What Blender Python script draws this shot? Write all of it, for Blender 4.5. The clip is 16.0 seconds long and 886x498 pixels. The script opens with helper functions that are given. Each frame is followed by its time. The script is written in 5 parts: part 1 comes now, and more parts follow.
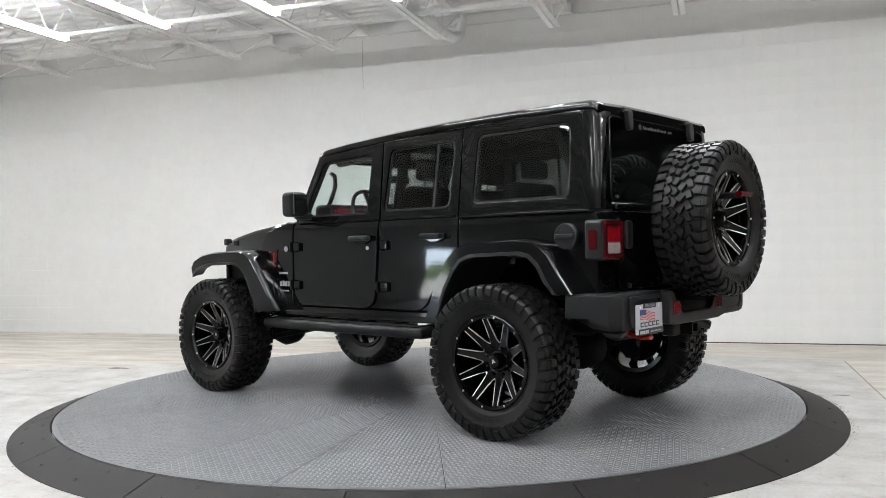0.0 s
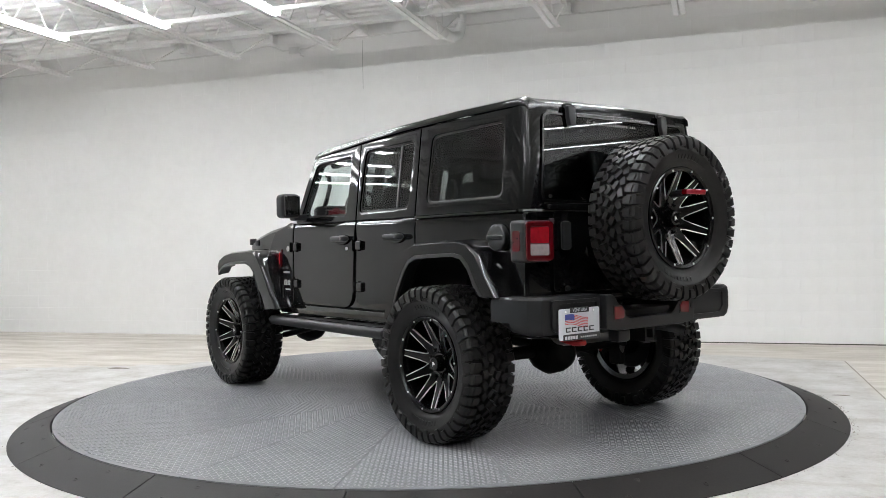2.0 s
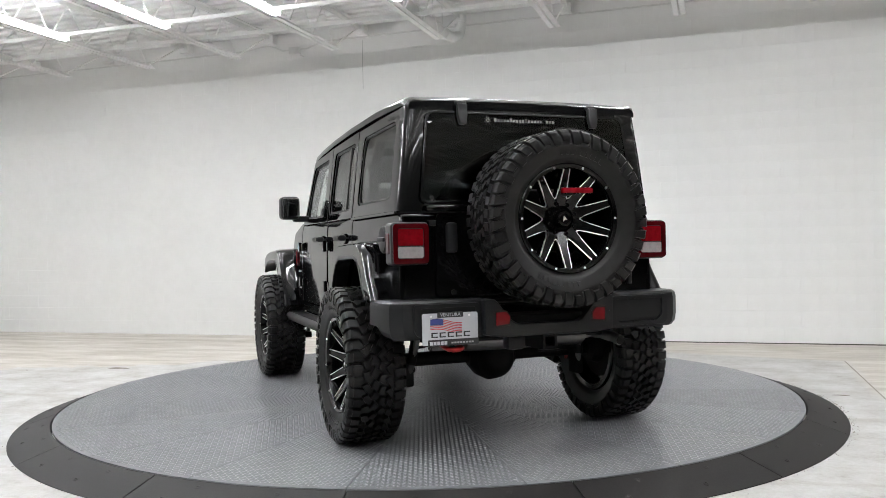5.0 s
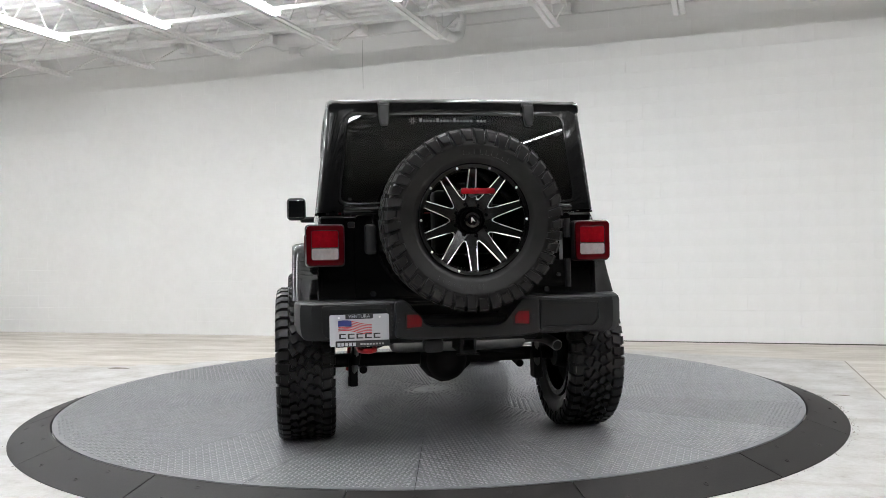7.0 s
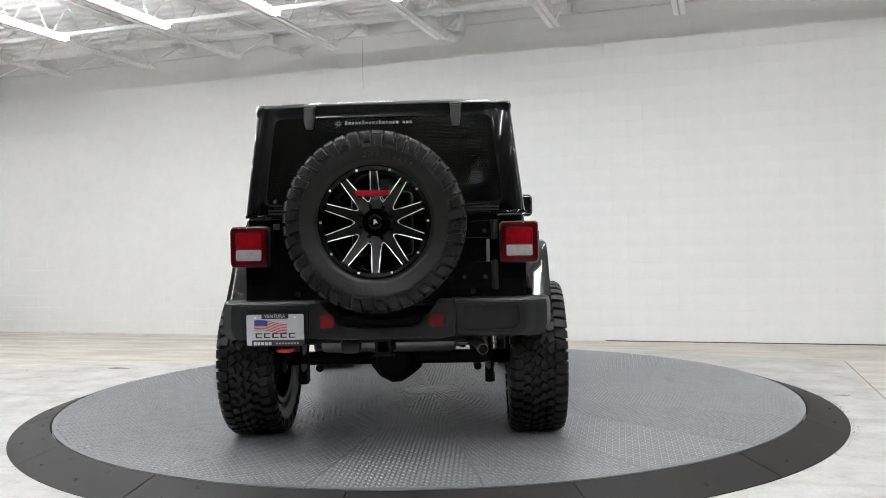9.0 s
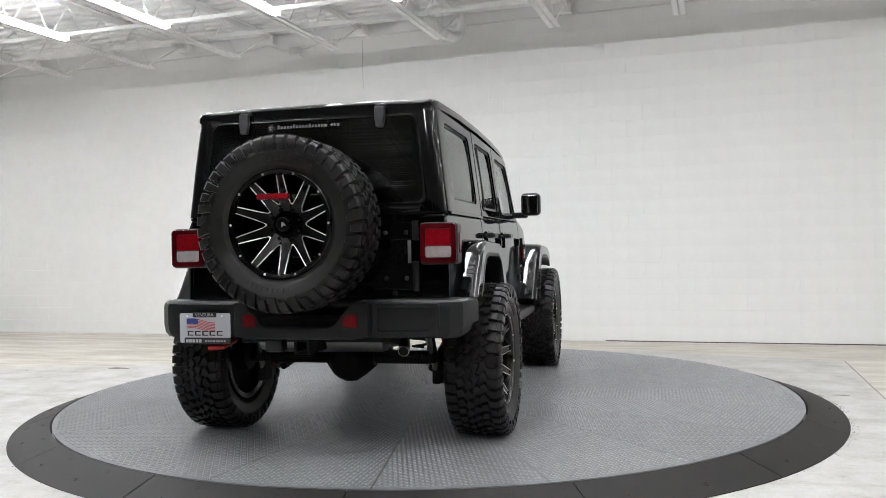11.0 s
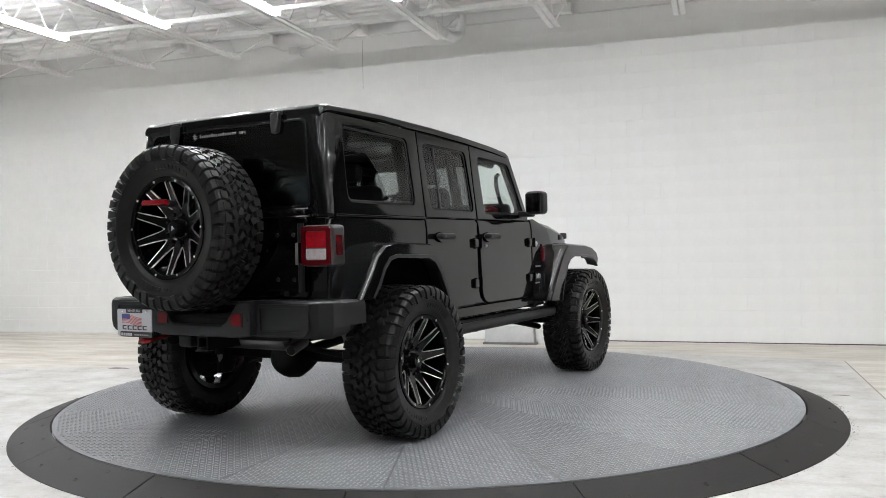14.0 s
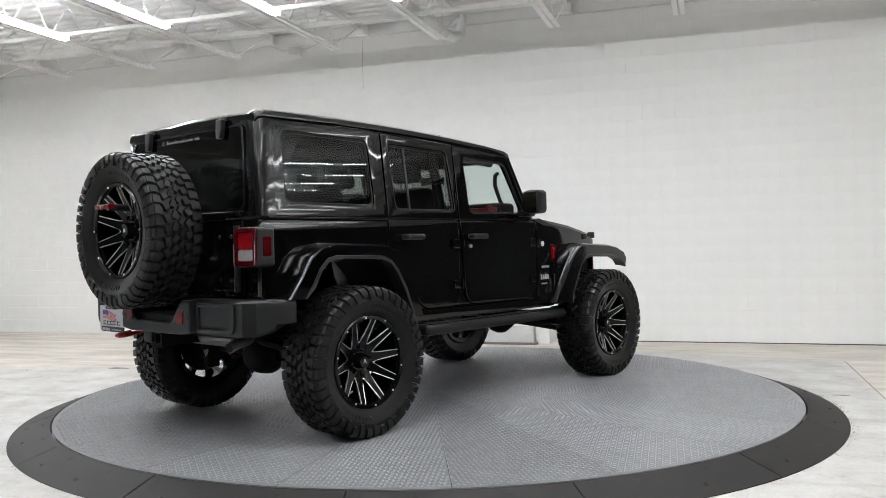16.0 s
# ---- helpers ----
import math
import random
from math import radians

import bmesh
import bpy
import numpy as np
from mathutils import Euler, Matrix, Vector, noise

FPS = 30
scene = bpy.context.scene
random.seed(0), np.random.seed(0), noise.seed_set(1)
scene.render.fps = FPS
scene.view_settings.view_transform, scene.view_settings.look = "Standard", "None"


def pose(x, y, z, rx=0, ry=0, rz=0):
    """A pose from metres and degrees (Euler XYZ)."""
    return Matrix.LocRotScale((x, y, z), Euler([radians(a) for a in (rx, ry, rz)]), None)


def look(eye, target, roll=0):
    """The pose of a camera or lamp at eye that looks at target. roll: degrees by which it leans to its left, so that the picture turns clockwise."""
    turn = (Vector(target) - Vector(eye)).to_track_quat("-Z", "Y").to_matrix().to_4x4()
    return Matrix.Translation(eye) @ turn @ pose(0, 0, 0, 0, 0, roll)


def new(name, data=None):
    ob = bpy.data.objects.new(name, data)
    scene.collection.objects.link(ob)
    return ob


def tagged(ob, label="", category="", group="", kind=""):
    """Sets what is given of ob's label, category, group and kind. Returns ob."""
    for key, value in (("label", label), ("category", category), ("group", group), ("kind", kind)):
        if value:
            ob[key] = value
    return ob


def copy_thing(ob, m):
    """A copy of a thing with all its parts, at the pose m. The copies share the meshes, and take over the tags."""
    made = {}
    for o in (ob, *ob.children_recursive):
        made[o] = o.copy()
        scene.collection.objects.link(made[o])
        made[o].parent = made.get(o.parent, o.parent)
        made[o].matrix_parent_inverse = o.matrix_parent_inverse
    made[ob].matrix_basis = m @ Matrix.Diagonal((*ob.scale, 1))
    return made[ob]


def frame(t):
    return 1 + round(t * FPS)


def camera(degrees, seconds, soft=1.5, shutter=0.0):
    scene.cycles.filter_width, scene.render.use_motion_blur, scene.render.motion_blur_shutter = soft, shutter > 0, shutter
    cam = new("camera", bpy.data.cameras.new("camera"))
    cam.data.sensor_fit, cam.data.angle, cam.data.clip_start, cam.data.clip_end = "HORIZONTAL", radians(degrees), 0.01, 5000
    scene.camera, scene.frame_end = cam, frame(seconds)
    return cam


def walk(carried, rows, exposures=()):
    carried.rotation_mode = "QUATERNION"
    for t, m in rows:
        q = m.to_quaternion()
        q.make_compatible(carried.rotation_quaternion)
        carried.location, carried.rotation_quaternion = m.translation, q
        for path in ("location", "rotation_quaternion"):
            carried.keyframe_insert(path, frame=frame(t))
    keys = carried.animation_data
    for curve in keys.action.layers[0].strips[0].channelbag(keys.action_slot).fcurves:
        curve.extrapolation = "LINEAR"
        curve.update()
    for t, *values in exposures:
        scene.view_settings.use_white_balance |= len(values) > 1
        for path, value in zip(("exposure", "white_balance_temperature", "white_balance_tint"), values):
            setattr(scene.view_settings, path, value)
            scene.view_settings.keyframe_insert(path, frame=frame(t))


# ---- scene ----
# camera: stands still on a tripod in front of the turntable
FOV = 56.116
EYE = Vector((0.0, -6.9385, 1.1884))
yaw, pitch = radians(1.0074), radians(-0.1955)
AIM = EYE + Vector((math.sin(yaw) * math.cos(pitch), math.cos(yaw) * math.cos(pitch), math.sin(pitch)))
cam = camera(FOV, 16.0, soft=0.85)
walk(cam, [(0.0, look(EYE, AIM, -1.1781)), (16.0, look(EYE, AIM, -1.1781))], exposures=[(0.0, 0.0, 6500, 10), (16.0, 0.0, 6500, 10)])

# turntable: clockwise turn seen from above
TURN0, TURN_RATE = 137.254, -5.5854
CAR_X, CAR_Y = -1.541, 0.1337

# the room is turned against the camera: u along the rear wall, n towards it
ROOM_TURN = -19.147
ROOM = pose(0, 0, 0, 0, 0, ROOM_TURN)
WALL_N, FLOOR_Z, DECK_Z = 4.37, -0.09, 4.34
WHITE_END = 6.3
U0, U1, N0 = -12.5, 24.0, -22.0
JOIST_U = [-2.42 + 1.452 * k for k in range(-6, 18)]

# world: dim grey, the room is closed
world = bpy.data.worlds.new("world")
scene.world = world
world.use_nodes = True
sky = world.node_tree.nodes.new("ShaderNodeTexSky")
sky.sky_type, sky.sun_disc, sky.sun_elevation, sky.sun_rotation = "NISHITA", False, radians(40), radians(120)
world.node_tree.links.new(sky.outputs[0], world.node_tree.nodes["Background"].inputs[0])
world.node_tree.nodes["Background"].inputs[1].default_value = 0.1

TUBE_POWER = 58.5


# ---- materials ----
def nodes_of(name):
    m = bpy.data.materials.new(name)
    m.use_nodes = True
    t = m.node_tree
    return m, t, t.nodes["Principled BSDF"]


def noise_tex(t, scale, detail=4.0, rough=0.6, coord="Object", stretch=None):
    c = t.nodes.new("ShaderNodeTexCoord")
    n = t.nodes.new("ShaderNodeTexNoise")
    n.inputs["Scale"].default_value, n.inputs["Detail"].default_value, n.inputs["Roughness"].default_value = scale, detail, rough
    if stretch:
        mp = t.nodes.new("ShaderNodeMapping")
        mp.inputs["Scale"].default_value = stretch
        t.links.new(c.outputs[coord], mp.inputs[0])
        t.links.new(mp.outputs[0], n.inputs["Vector"])
    else:
        t.links.new(c.outputs[coord], n.inputs["Vector"])
    return n.outputs["Fac"]


def ramp(t, fac, stops):
    r = t.nodes.new("ShaderNodeValToRGB")
    e = r.color_ramp.elements
    while len(e) < len(stops):
        e.new(0.5)
    for k, (p, c) in enumerate(stops):
        e[k].position = p
        e[k].color = (*c, 1) if len(c) == 3 else c
    t.links.new(fac, r.inputs[0])
    return r.outputs[0]


def math_node(t, op, a, b=None, c=None, clamp=False):
    n = t.nodes.new("ShaderNodeMath")
    n.operation, n.use_clamp = op, clamp
    for k, v in enumerate((a, b, c)):
        if v is None:
            continue
        if isinstance(v, (int, float)):
            n.inputs[k].default_value = v
        else:
            t.links.new(v, n.inputs[k])
    return n.outputs[0]


def mix_colour(t, fac, a, b, blend="MIX"):
    n = t.nodes.new("ShaderNodeMix")
    n.data_type, n.blend_type = "RGBA", blend
    for s, v in ((n.inputs[0], fac), (n.inputs[6], a), (n.inputs[7], b)):
        if isinstance(v, (int, float)):
            s.default_value = v
        elif isinstance(v, tuple):
            s.default_value = (*v, 1)
        else:
            t.links.new(v, s)
    return n.outputs[2]


def bump(t, bsdf, height, strength, distance):
    b = t.nodes.new("ShaderNodeBump")
    b.inputs["Strength"].default_value, b.inputs["Distance"].default_value = strength, distance
    t.links.new(height, b.inputs["Height"])
    t.links.new(b.outputs[0], bsdf.inputs["Normal"])
    return b


def surface(name, colour, rough, metal=0.0, vary=0.12, scale=6.0, fine=180.0, bumps=0.1, depth=0.002, coat=0.0, spread=0.1):
    """A plain surface with broad and fine variation of colour, gloss and relief."""
    m, t, b = nodes_of(name)
    broad, grain = noise_tex(t, scale), noise_tex(t, fine, 2.0)
    lo = tuple(c * (1 - vary) for c in colour)
    hi = tuple(min(1, c * (1 + vary)) for c in colour)
    col = ramp(t, broad, [(0.3, lo), (0.7, hi)])
    col = mix_colour(t, 0.25, col, ramp(t, grain, [(0.35, lo), (0.65, hi)]))
    t.links.new(col, b.inputs["Base Color"])
    t.links.new(math_node(t, "MULTIPLY_ADD", broad, spread, rough - spread * 0.5, True), b.inputs["Roughness"])
    b.inputs["Metallic"].default_value = metal
    b.inputs["Coat Weight"].default_value = coat
    b.inputs["Coat Roughness"].default_value = 0.03
    if bumps:
        bump(t, b, grain, bumps, depth)
    return m


def glow(name, colour, power):
    m, t, b = nodes_of(name)
    b.inputs["Base Color"].default_value = (0.8, 0.8, 0.8, 1)
    b.inputs["Emission Color"].default_value = (*colour, 1)
    b.inputs["Emission Strength"].default_value = power
    return m


def glass_tint(name, tint):
    """Clear or tinted glass; the tint counts once for each face."""
    m = bpy.data.materials.new(name)
    m.use_nodes = True
    t = m.node_tree
    t.nodes.remove(t.nodes["Principled BSDF"])
    clear, gloss, mix = (t.nodes.new(k) for k in ("ShaderNodeBsdfTransparent", "ShaderNodeBsdfGlossy", "ShaderNodeMixShader"))
    clear.inputs["Color"].default_value = (*tint, 1)
    gloss.inputs["Roughness"].default_value = 0.01
    lw = t.nodes.new("ShaderNodeLayerWeight")
    lw.inputs["Blend"].default_value = 0.5
    share = math_node(t, "MULTIPLY_ADD", math_node(t, "POWER", lw.outputs["Facing"], 5.0), 0.96, 0.045, True)
    t.links.new(share, mix.inputs[0])
    t.links.new(clear.outputs[0], mix.inputs[1])
    t.links.new(gloss.outputs[0], mix.inputs[2])
    t.links.new(mix.outputs[0], t.nodes["Material Output"].inputs[0])
    return m


def wall_paint():
    m, t, b = nodes_of("white_block_paint")
    broad, mid, fine = noise_tex(t, 0.6), noise_tex(t, 7.0), noise_tex(t, 140.0, 3.0)
    col = ramp(t, broad, [(0.3, (0.82, 0.82, 0.805)), (0.7, (0.87, 0.87, 0.86))])
    col = mix_colour(t, 0.2, col, ramp(t, mid, [(0.35, (0.78, 0.78, 0.765)), (0.6, (0.88, 0.88, 0.87))]))
    t.links.new(col, b.inputs["Base Color"])
    b.inputs["Roughness"].default_value = 0.55
    bump(t, b, math_node(t, "MULTIPLY_ADD", mid, 1.5, fine), 0.25, 0.004)
    return m


def floor_concrete():
    """White paint worn through to tan concrete; the painted field ends before the walls."""
    m, t, b = nodes_of("worn_white_floor_paint")
    c = t.nodes.new("ShaderNodeTexCoord")
    s = t.nodes.new("ShaderNodeSeparateXYZ")
    t.links.new(c.outputs["Object"], s.inputs[0])
    u, n = s.outputs[0], s.outputs[1]
    broad, mid, fine = noise_tex(t, 0.5, 5.0), noise_tex(t, 2.6, 9.0, 0.72), noise_tex(t, 60.0, 4.0)
    streak = noise_tex(t, 1.0, 7.0, 0.65, stretch=(0.9, 4.5, 1.0))
    e1 = math_node(t, "SUBTRACT", math_node(t, "MULTIPLY_ADD", u, -0.27, 3.85), n)
    e2 = math_node(t, "SUBTRACT", math_node(t, "MULTIPLY_ADD", u, 0.42, 2.95), n)
    e3 = math_node(t, "SUBTRACT", 3.53, u)
    soft = math_node(t, "MULTIPLY_ADD", math_node(t, "MULTIPLY_ADD", mid, 1.0, broad), 1.6, -1.6)
    left = math_node(t, "ADD", e2, soft)
    edge = math_node(t, "MINIMUM", math_node(t, "MINIMUM", math_node(t, "MULTIPLY_ADD", soft, 0.10, e1), left), math_node(t, "MULTIPLY_ADD", soft, 0.04, e3))
    bare = math_node(t, "MULTIPLY_ADD", edge, -6.0, 0.5, True)
    white = ramp(t, mid, [(0.30, (0.30, 0.275, 0.245)), (0.44, (0.41, 0.40, 0.38)), (0.65, (0.50, 0.495, 0.485))])
    rub = ramp(t, streak, [(0.52, (0, 0, 0)), (0.66, (1, 1, 1))])
    white = mix_colour(t, math_node(t, "MULTIPLY", rub, 0.55), white, (0.31, 0.28, 0.24))
    tan = ramp(t, streak, [(0.30, (0.35, 0.305, 0.25)), (0.5, (0.51, 0.465, 0.405)), (0.68, (0.64, 0.605, 0.555))])
    col = mix_colour(t, bare, white, tan)
    col = mix_colour(t, 0.10, col, ramp(t, fine, [(0.3, (0.4, 0.38, 0.35)), (0.6, (0.85, 0.84, 0.82))]))
    spot = ramp(t, noise_tex(t, 1.3, 3.0), [(0.74, (0, 0, 0)), (0.77, (1, 1, 1))])
    col = mix_colour(t, math_node(t, "MULTIPLY", spot, 0.6), col, (0.30, 0.27, 0.24))
    t.links.new(col, b.inputs["Base Color"])
    t.links.new(ramp(t, mid, [(0.35, (0.55, 0.55, 0.55)), (0.65, (0.36, 0.36, 0.36))]), b.inputs["Roughness"])
    bump(t, b, math_node(t, "MULTIPLY_ADD", mid, 2.0, fine), 0.15, 0.003)
    return m


def tread_plate():
    """Grey paint on steel tread plate; highlights on the raised bars are painted in as paler tops."""
    m, t, b = nodes_of("grey_tread_plate")
    broad, mid, fine = noise_tex(t, 0.9, 4.0), noise_tex(t, 9.0, 5.0), noise_tex(t, 120.0, 3.0)
    info = t.nodes.new("ShaderNodeObjectInfo")
    c = t.nodes.new("ShaderNodeTexCoord")
    s = t.nodes.new("ShaderNodeSeparateXYZ")
    t.links.new(c.outputs["Object"], s.inputs[0])
    col = ramp(t, mid, [(0.3, (0.15, 0.155, 0.163)), (0.7, (0.185, 0.19, 0.198))])
    col = mix_colour(t, 0.35, col, ramp(t, broad, [(0.3, (0.145, 0.15, 0.155)), (0.7, (0.20, 0.205, 0.215))]))
    # bar tops coloured paler by height, in place of their glints
    top = math_node(t, "MULTIPLY_ADD", s.outputs[2], 420.0, -0.10, True)
    worn = math_node(t, "MULTIPLY", top, math_node(t, "MULTIPLY_ADD", mid, 0.35, 0.62, True))
    col = mix_colour(t, worn, col, (0.43, 0.435, 0.445))
    dark = math_node(t, "MULTIPLY_ADD", info.outputs["Random"], 0.16, 0.92)
    hsv = t.nodes.new("ShaderNodeHueSaturation")
    t.links.new(dark, hsv.inputs["Value"])
    t.links.new(col, hsv.inputs["Color"])
    t.links.new(hsv.outputs[0], b.inputs["Base Color"])
    t.links.new(ramp(t, mid, [(0.3, (0.36, 0.36, 0.36)), (0.7, (0.31, 0.31, 0.31))]), b.inputs["Roughness"])
    b.inputs["Metallic"].default_value = 0.2
    bump(t, b, fine, 0.08, 0.001)
    return m


WHITE_STEEL = surface("white_painted_steel", (0.85, 0.85, 0.84), 0.45, vary=0.06, bumps=0.05)
DECK_WHITE = surface("white_deck_paint", (0.88, 0.88, 0.87), 0.5, vary=0.07, scale=1.5, bumps=0.05)
WALL_PAINT = wall_paint()
# for walls out of view, kept dark so the car's paint mirrors black
UNSEEN_DARK = surface("unseen_wall_dark", (0.022, 0.022, 0.023), 0.7, vary=0.2, scale=1.0)
FLOOR_PAINT = floor_concrete()
TREAD_PLATE = tread_plate()
RAMP_RUBBER = surface("charcoal_ramp_paint", (0.0165, 0.0148, 0.0140), 0.6, vary=0.35, scale=2.5, fine=90, bumps=0.2, depth=0.002)
RAMP_RUBBER.node_tree.nodes["Principled BSDF"].inputs["Specular IOR Level"].default_value = 0.22
GAP_DARK = surface("dark_joint", (0.02, 0.02, 0.02), 0.8)
TUBE_GLOW = glow("led_tube_glow", (0.965, 0.985, 1.015), TUBE_POWER)
LAMP_BODY = surface("white_lamp_housing", (0.8, 0.8, 0.8), 0.4, vary=0.03)
PIPE_WHITE = surface("white_pipe_paint", (0.74, 0.74, 0.725), 0.45, vary=0.06)
CHIP = surface("bare_concrete_chip", (0.20, 0.175, 0.15), 0.8, vary=0.35, scale=20)
BASE_DARK = surface("dark_base_line", (0.10, 0.09, 0.08), 0.8)


# ---- mesh helpers ----
def finish(bm, name, material, sharp=0.7):
    """Makes the mesh; large faces rule the shading, so that plates stay flat and only their edges are round."""
    bmesh.ops.recalc_face_normals(bm, faces=bm.faces)
    limit = math.cos(sharp)
    area = {f: f.calc_area() for f in bm.faces}
    normals = []
    for f in bm.faces:
        f.smooth = True
        for lp in f.loops:
            n = Vector((0, 0, 0))
            for g in lp.vert.link_faces:
                if g.normal.dot(f.normal) > limit:
                    n += g.normal * area[g]
            normals.append(n.normalized() if n.length > 1e-12 else f.normal.copy())
    me = bpy.data.meshes.new(name)
    bm.to_mesh(me)
    bm.free()
    me.normals_split_custom_set(normals)
    me.materials.append(material)
    return me


def part(name, bm, material, parent=None, label="", m=None, sharp=0.6):
    """Links a bmesh, or a mesh that is shared, as one object."""
    me = bm if isinstance(bm, bpy.types.Mesh) else finish(bm, name, material, sharp)
    ob = new(name, me)
    if parent is not None:
        ob.parent = parent
    if m is not None:
        ob.matrix_local = m
    if label:
        ob["label"] = label
    return ob


def bevel(bm, width, segments=2, angle=0.5, edges=None):
    es = edges if edges is not None else [e for e in bm.edges if len(e.link_faces) == 2 and e.calc_face_angle(0) > angle]
    if es and width > 0:
        bmesh.ops.bevel(bm, geom=es, offset=width, segments=segments, affect="EDGES", clamp_overlap=True, profile=0.5)
    return bm


def box(x0, x1, y0, y1, z0, z1, bev=0.0, seg=2, bm=None):
    b = bmesh.new()
    bmesh.ops.create_cube(b, size=1.0, matrix=Matrix.Translation(((x0 + x1) / 2, (y0 + y1) / 2, (z0 + z1) / 2)) @ Matrix.Diagonal((x1 - x0, y1 - y0, z1 - z0, 1)))
    bevel(b, bev, seg)
    return join(bm, b)


def join(bm, other):
    if bm is None:
        return other
    me = bpy.data.meshes.new("tmp")
    other.to_mesh(me)
    other.free()
    bm.from_mesh(me)
    bpy.data.meshes.remove(me)
    return bm


def rounded(points, radius, seg=4):
    """A closed outline with its corners rounded; radius is one number or one per corner."""
    out, n = [], len(points)
    for k in range(n):
        r = radius[k] if isinstance(radius, (list, tuple)) else radius
        a, p, b = (Vector((*points[(k + d) % n][:2], 0)) for d in (-1, 0, 1))
        if r <= 0:
            out.append((p.x, p.y))
            continue
        da, db = (a - p), (b - p)
        r = min(r, da.length * 0.49, db.length * 0.49)
        s, e = p + da.normalized() * r, p + db.normalized() * r
        for q in range(seg + 1):
            f = q / seg
            w = s * (1 - f) ** 2 + p * 2 * f * (1 - f) + e * f * f
            out.append((w.x, w.y))
    return out


def prism(outline, lay, w0, w1, bev=0.0, seg=2, bm=None):
    """An outline (a, b) pushed from w0 to w1; lay(a, b, w) gives the place."""
    b = bmesh.new()
    bot = [b.verts.new(lay(a, c, w0)) for a, c in outline]
    top = [b.verts.new(lay(a, c, w1)) for a, c in outline]
    n = len(outline)
    b.faces.new(bot)
    b.faces.new(list(reversed(top)))
    for k in range(n):
        b.faces.new((bot[k], top[k], top[(k + 1) % n], bot[(k + 1) % n]))
    bmesh.ops.recalc_face_normals(b, faces=b.faces)
    bevel(b, bev, seg)
    return join(bm, b)


def holed(outline, holes, lay, w0, w1, bev=0.0, seg=2):
    """A plate with holes through it."""
    b = bmesh.new()
    edges = []
    for loop in [outline] + list(holes):
        vs = [b.verts.new((a, c, 0)) for a, c in loop]
        edges += [b.edges.new((vs[k], vs[(k + 1) % len(vs)])) for k in range(len(vs))]
    bmesh.ops.triangle_fill(b, use_beauty=True, use_dissolve=False, edges=edges, normal=(0, 0, 1))
    faces = list(b.faces)
    ext = bmesh.ops.extrude_face_region(b, geom=faces)
    moved = {v for v in ext["geom"] if isinstance(v, bmesh.types.BMVert)}
    for v in b.verts:
        v.co = lay(v.co.x, v.co.y, w1 if v in moved else w0)
    bmesh.ops.recalc_face_normals(b, faces=b.faces)
    if bev:
        rim = [e for e in b.edges if len(e.link_faces) == 2 and e.calc_face_angle(0) > 0.9]
        bevel(b, bev, seg, edges=rim)
    return b


def lathe(profile, axis="z", seg=48, m=None, bm=None, closed=False):
    """Profile of (radius, height) turned about an axis."""
    b = bmesh.new()
    rings = []
    for r, h in profile:
        ring = []
        for k in range(seg):
            a = 2 * math.pi * k / seg
            c, s = r * math.cos(a), r * math.sin(a)
            co = {"z": (c, s, h), "y": (c, h, s), "x": (h, c, s)}[axis]
            ring.append(b.verts.new(m @ Vector(co) if m else co))
        rings.append(ring)
    pairs = list(zip(rings, rings[1:])) + ([(rings[-1], rings[0])] if closed else [])
    for p, q in pairs:
        for k in range(seg):
            b.faces.new((p[k], p[(k + 1) % seg], q[(k + 1) % seg], q[k]))
    if not closed:
        for ring in (rings[0], rings[-1]):
            b.faces.new(ring)
    bmesh.ops.recalc_face_normals(b, faces=b.faces)
    return join(bm, b)


def rod(a, c, r, seg=8, bm=None, r2=None):
    a, c = Vector(a), Vector(c)
    m = Matrix.Translation(a) @ (c - a).to_track_quat("Z", "Y").to_matrix().to_4x4()
    return lathe([(r, 0), (r2 if r2 else r, (c - a).length)], "z", seg, m, bm)


def pipe(points, r, seg=8, bm=None):
    """A bent tube through points."""
    pts = [Vector(p) for p in points]
    b = bmesh.new()
    rings = []
    up = None
    for k, p in enumerate(pts):
        d = (pts[min(k + 1, len(pts) - 1)] - pts[max(k - 1, 0)]).normalized()
        if up is None:
            up = Vector((0, 0, 1)) if abs(d.z) < 0.9 else Vector((1, 0, 0))
        side = d.cross(up).normalized()
        up = side.cross(d).normalized()
        rings.append([b.verts.new(p + r * (math.cos(2 * math.pi * j / seg) * side + math.sin(2 * math.pi * j / seg) * up)) for j in range(seg)])
    for p, q in zip(rings, rings[1:]):
        for j in range(seg):
            b.faces.new((p[j], p[(j + 1) % seg], q[(j + 1) % seg], q[j]))
    b.faces.new(rings[0]), b.faces.new(rings[-1])
    bmesh.ops.recalc_face_normals(b, faces=b.faces)
    return join(bm, b)


def arc(cx, cz, r, a0, a1, n):
    return [(cx + r * math.cos(radians(a0 + (a1 - a0) * k / n)), cz + r * math.sin(radians(a0 + (a1 - a0) * k / n))) for k in range(n + 1)]


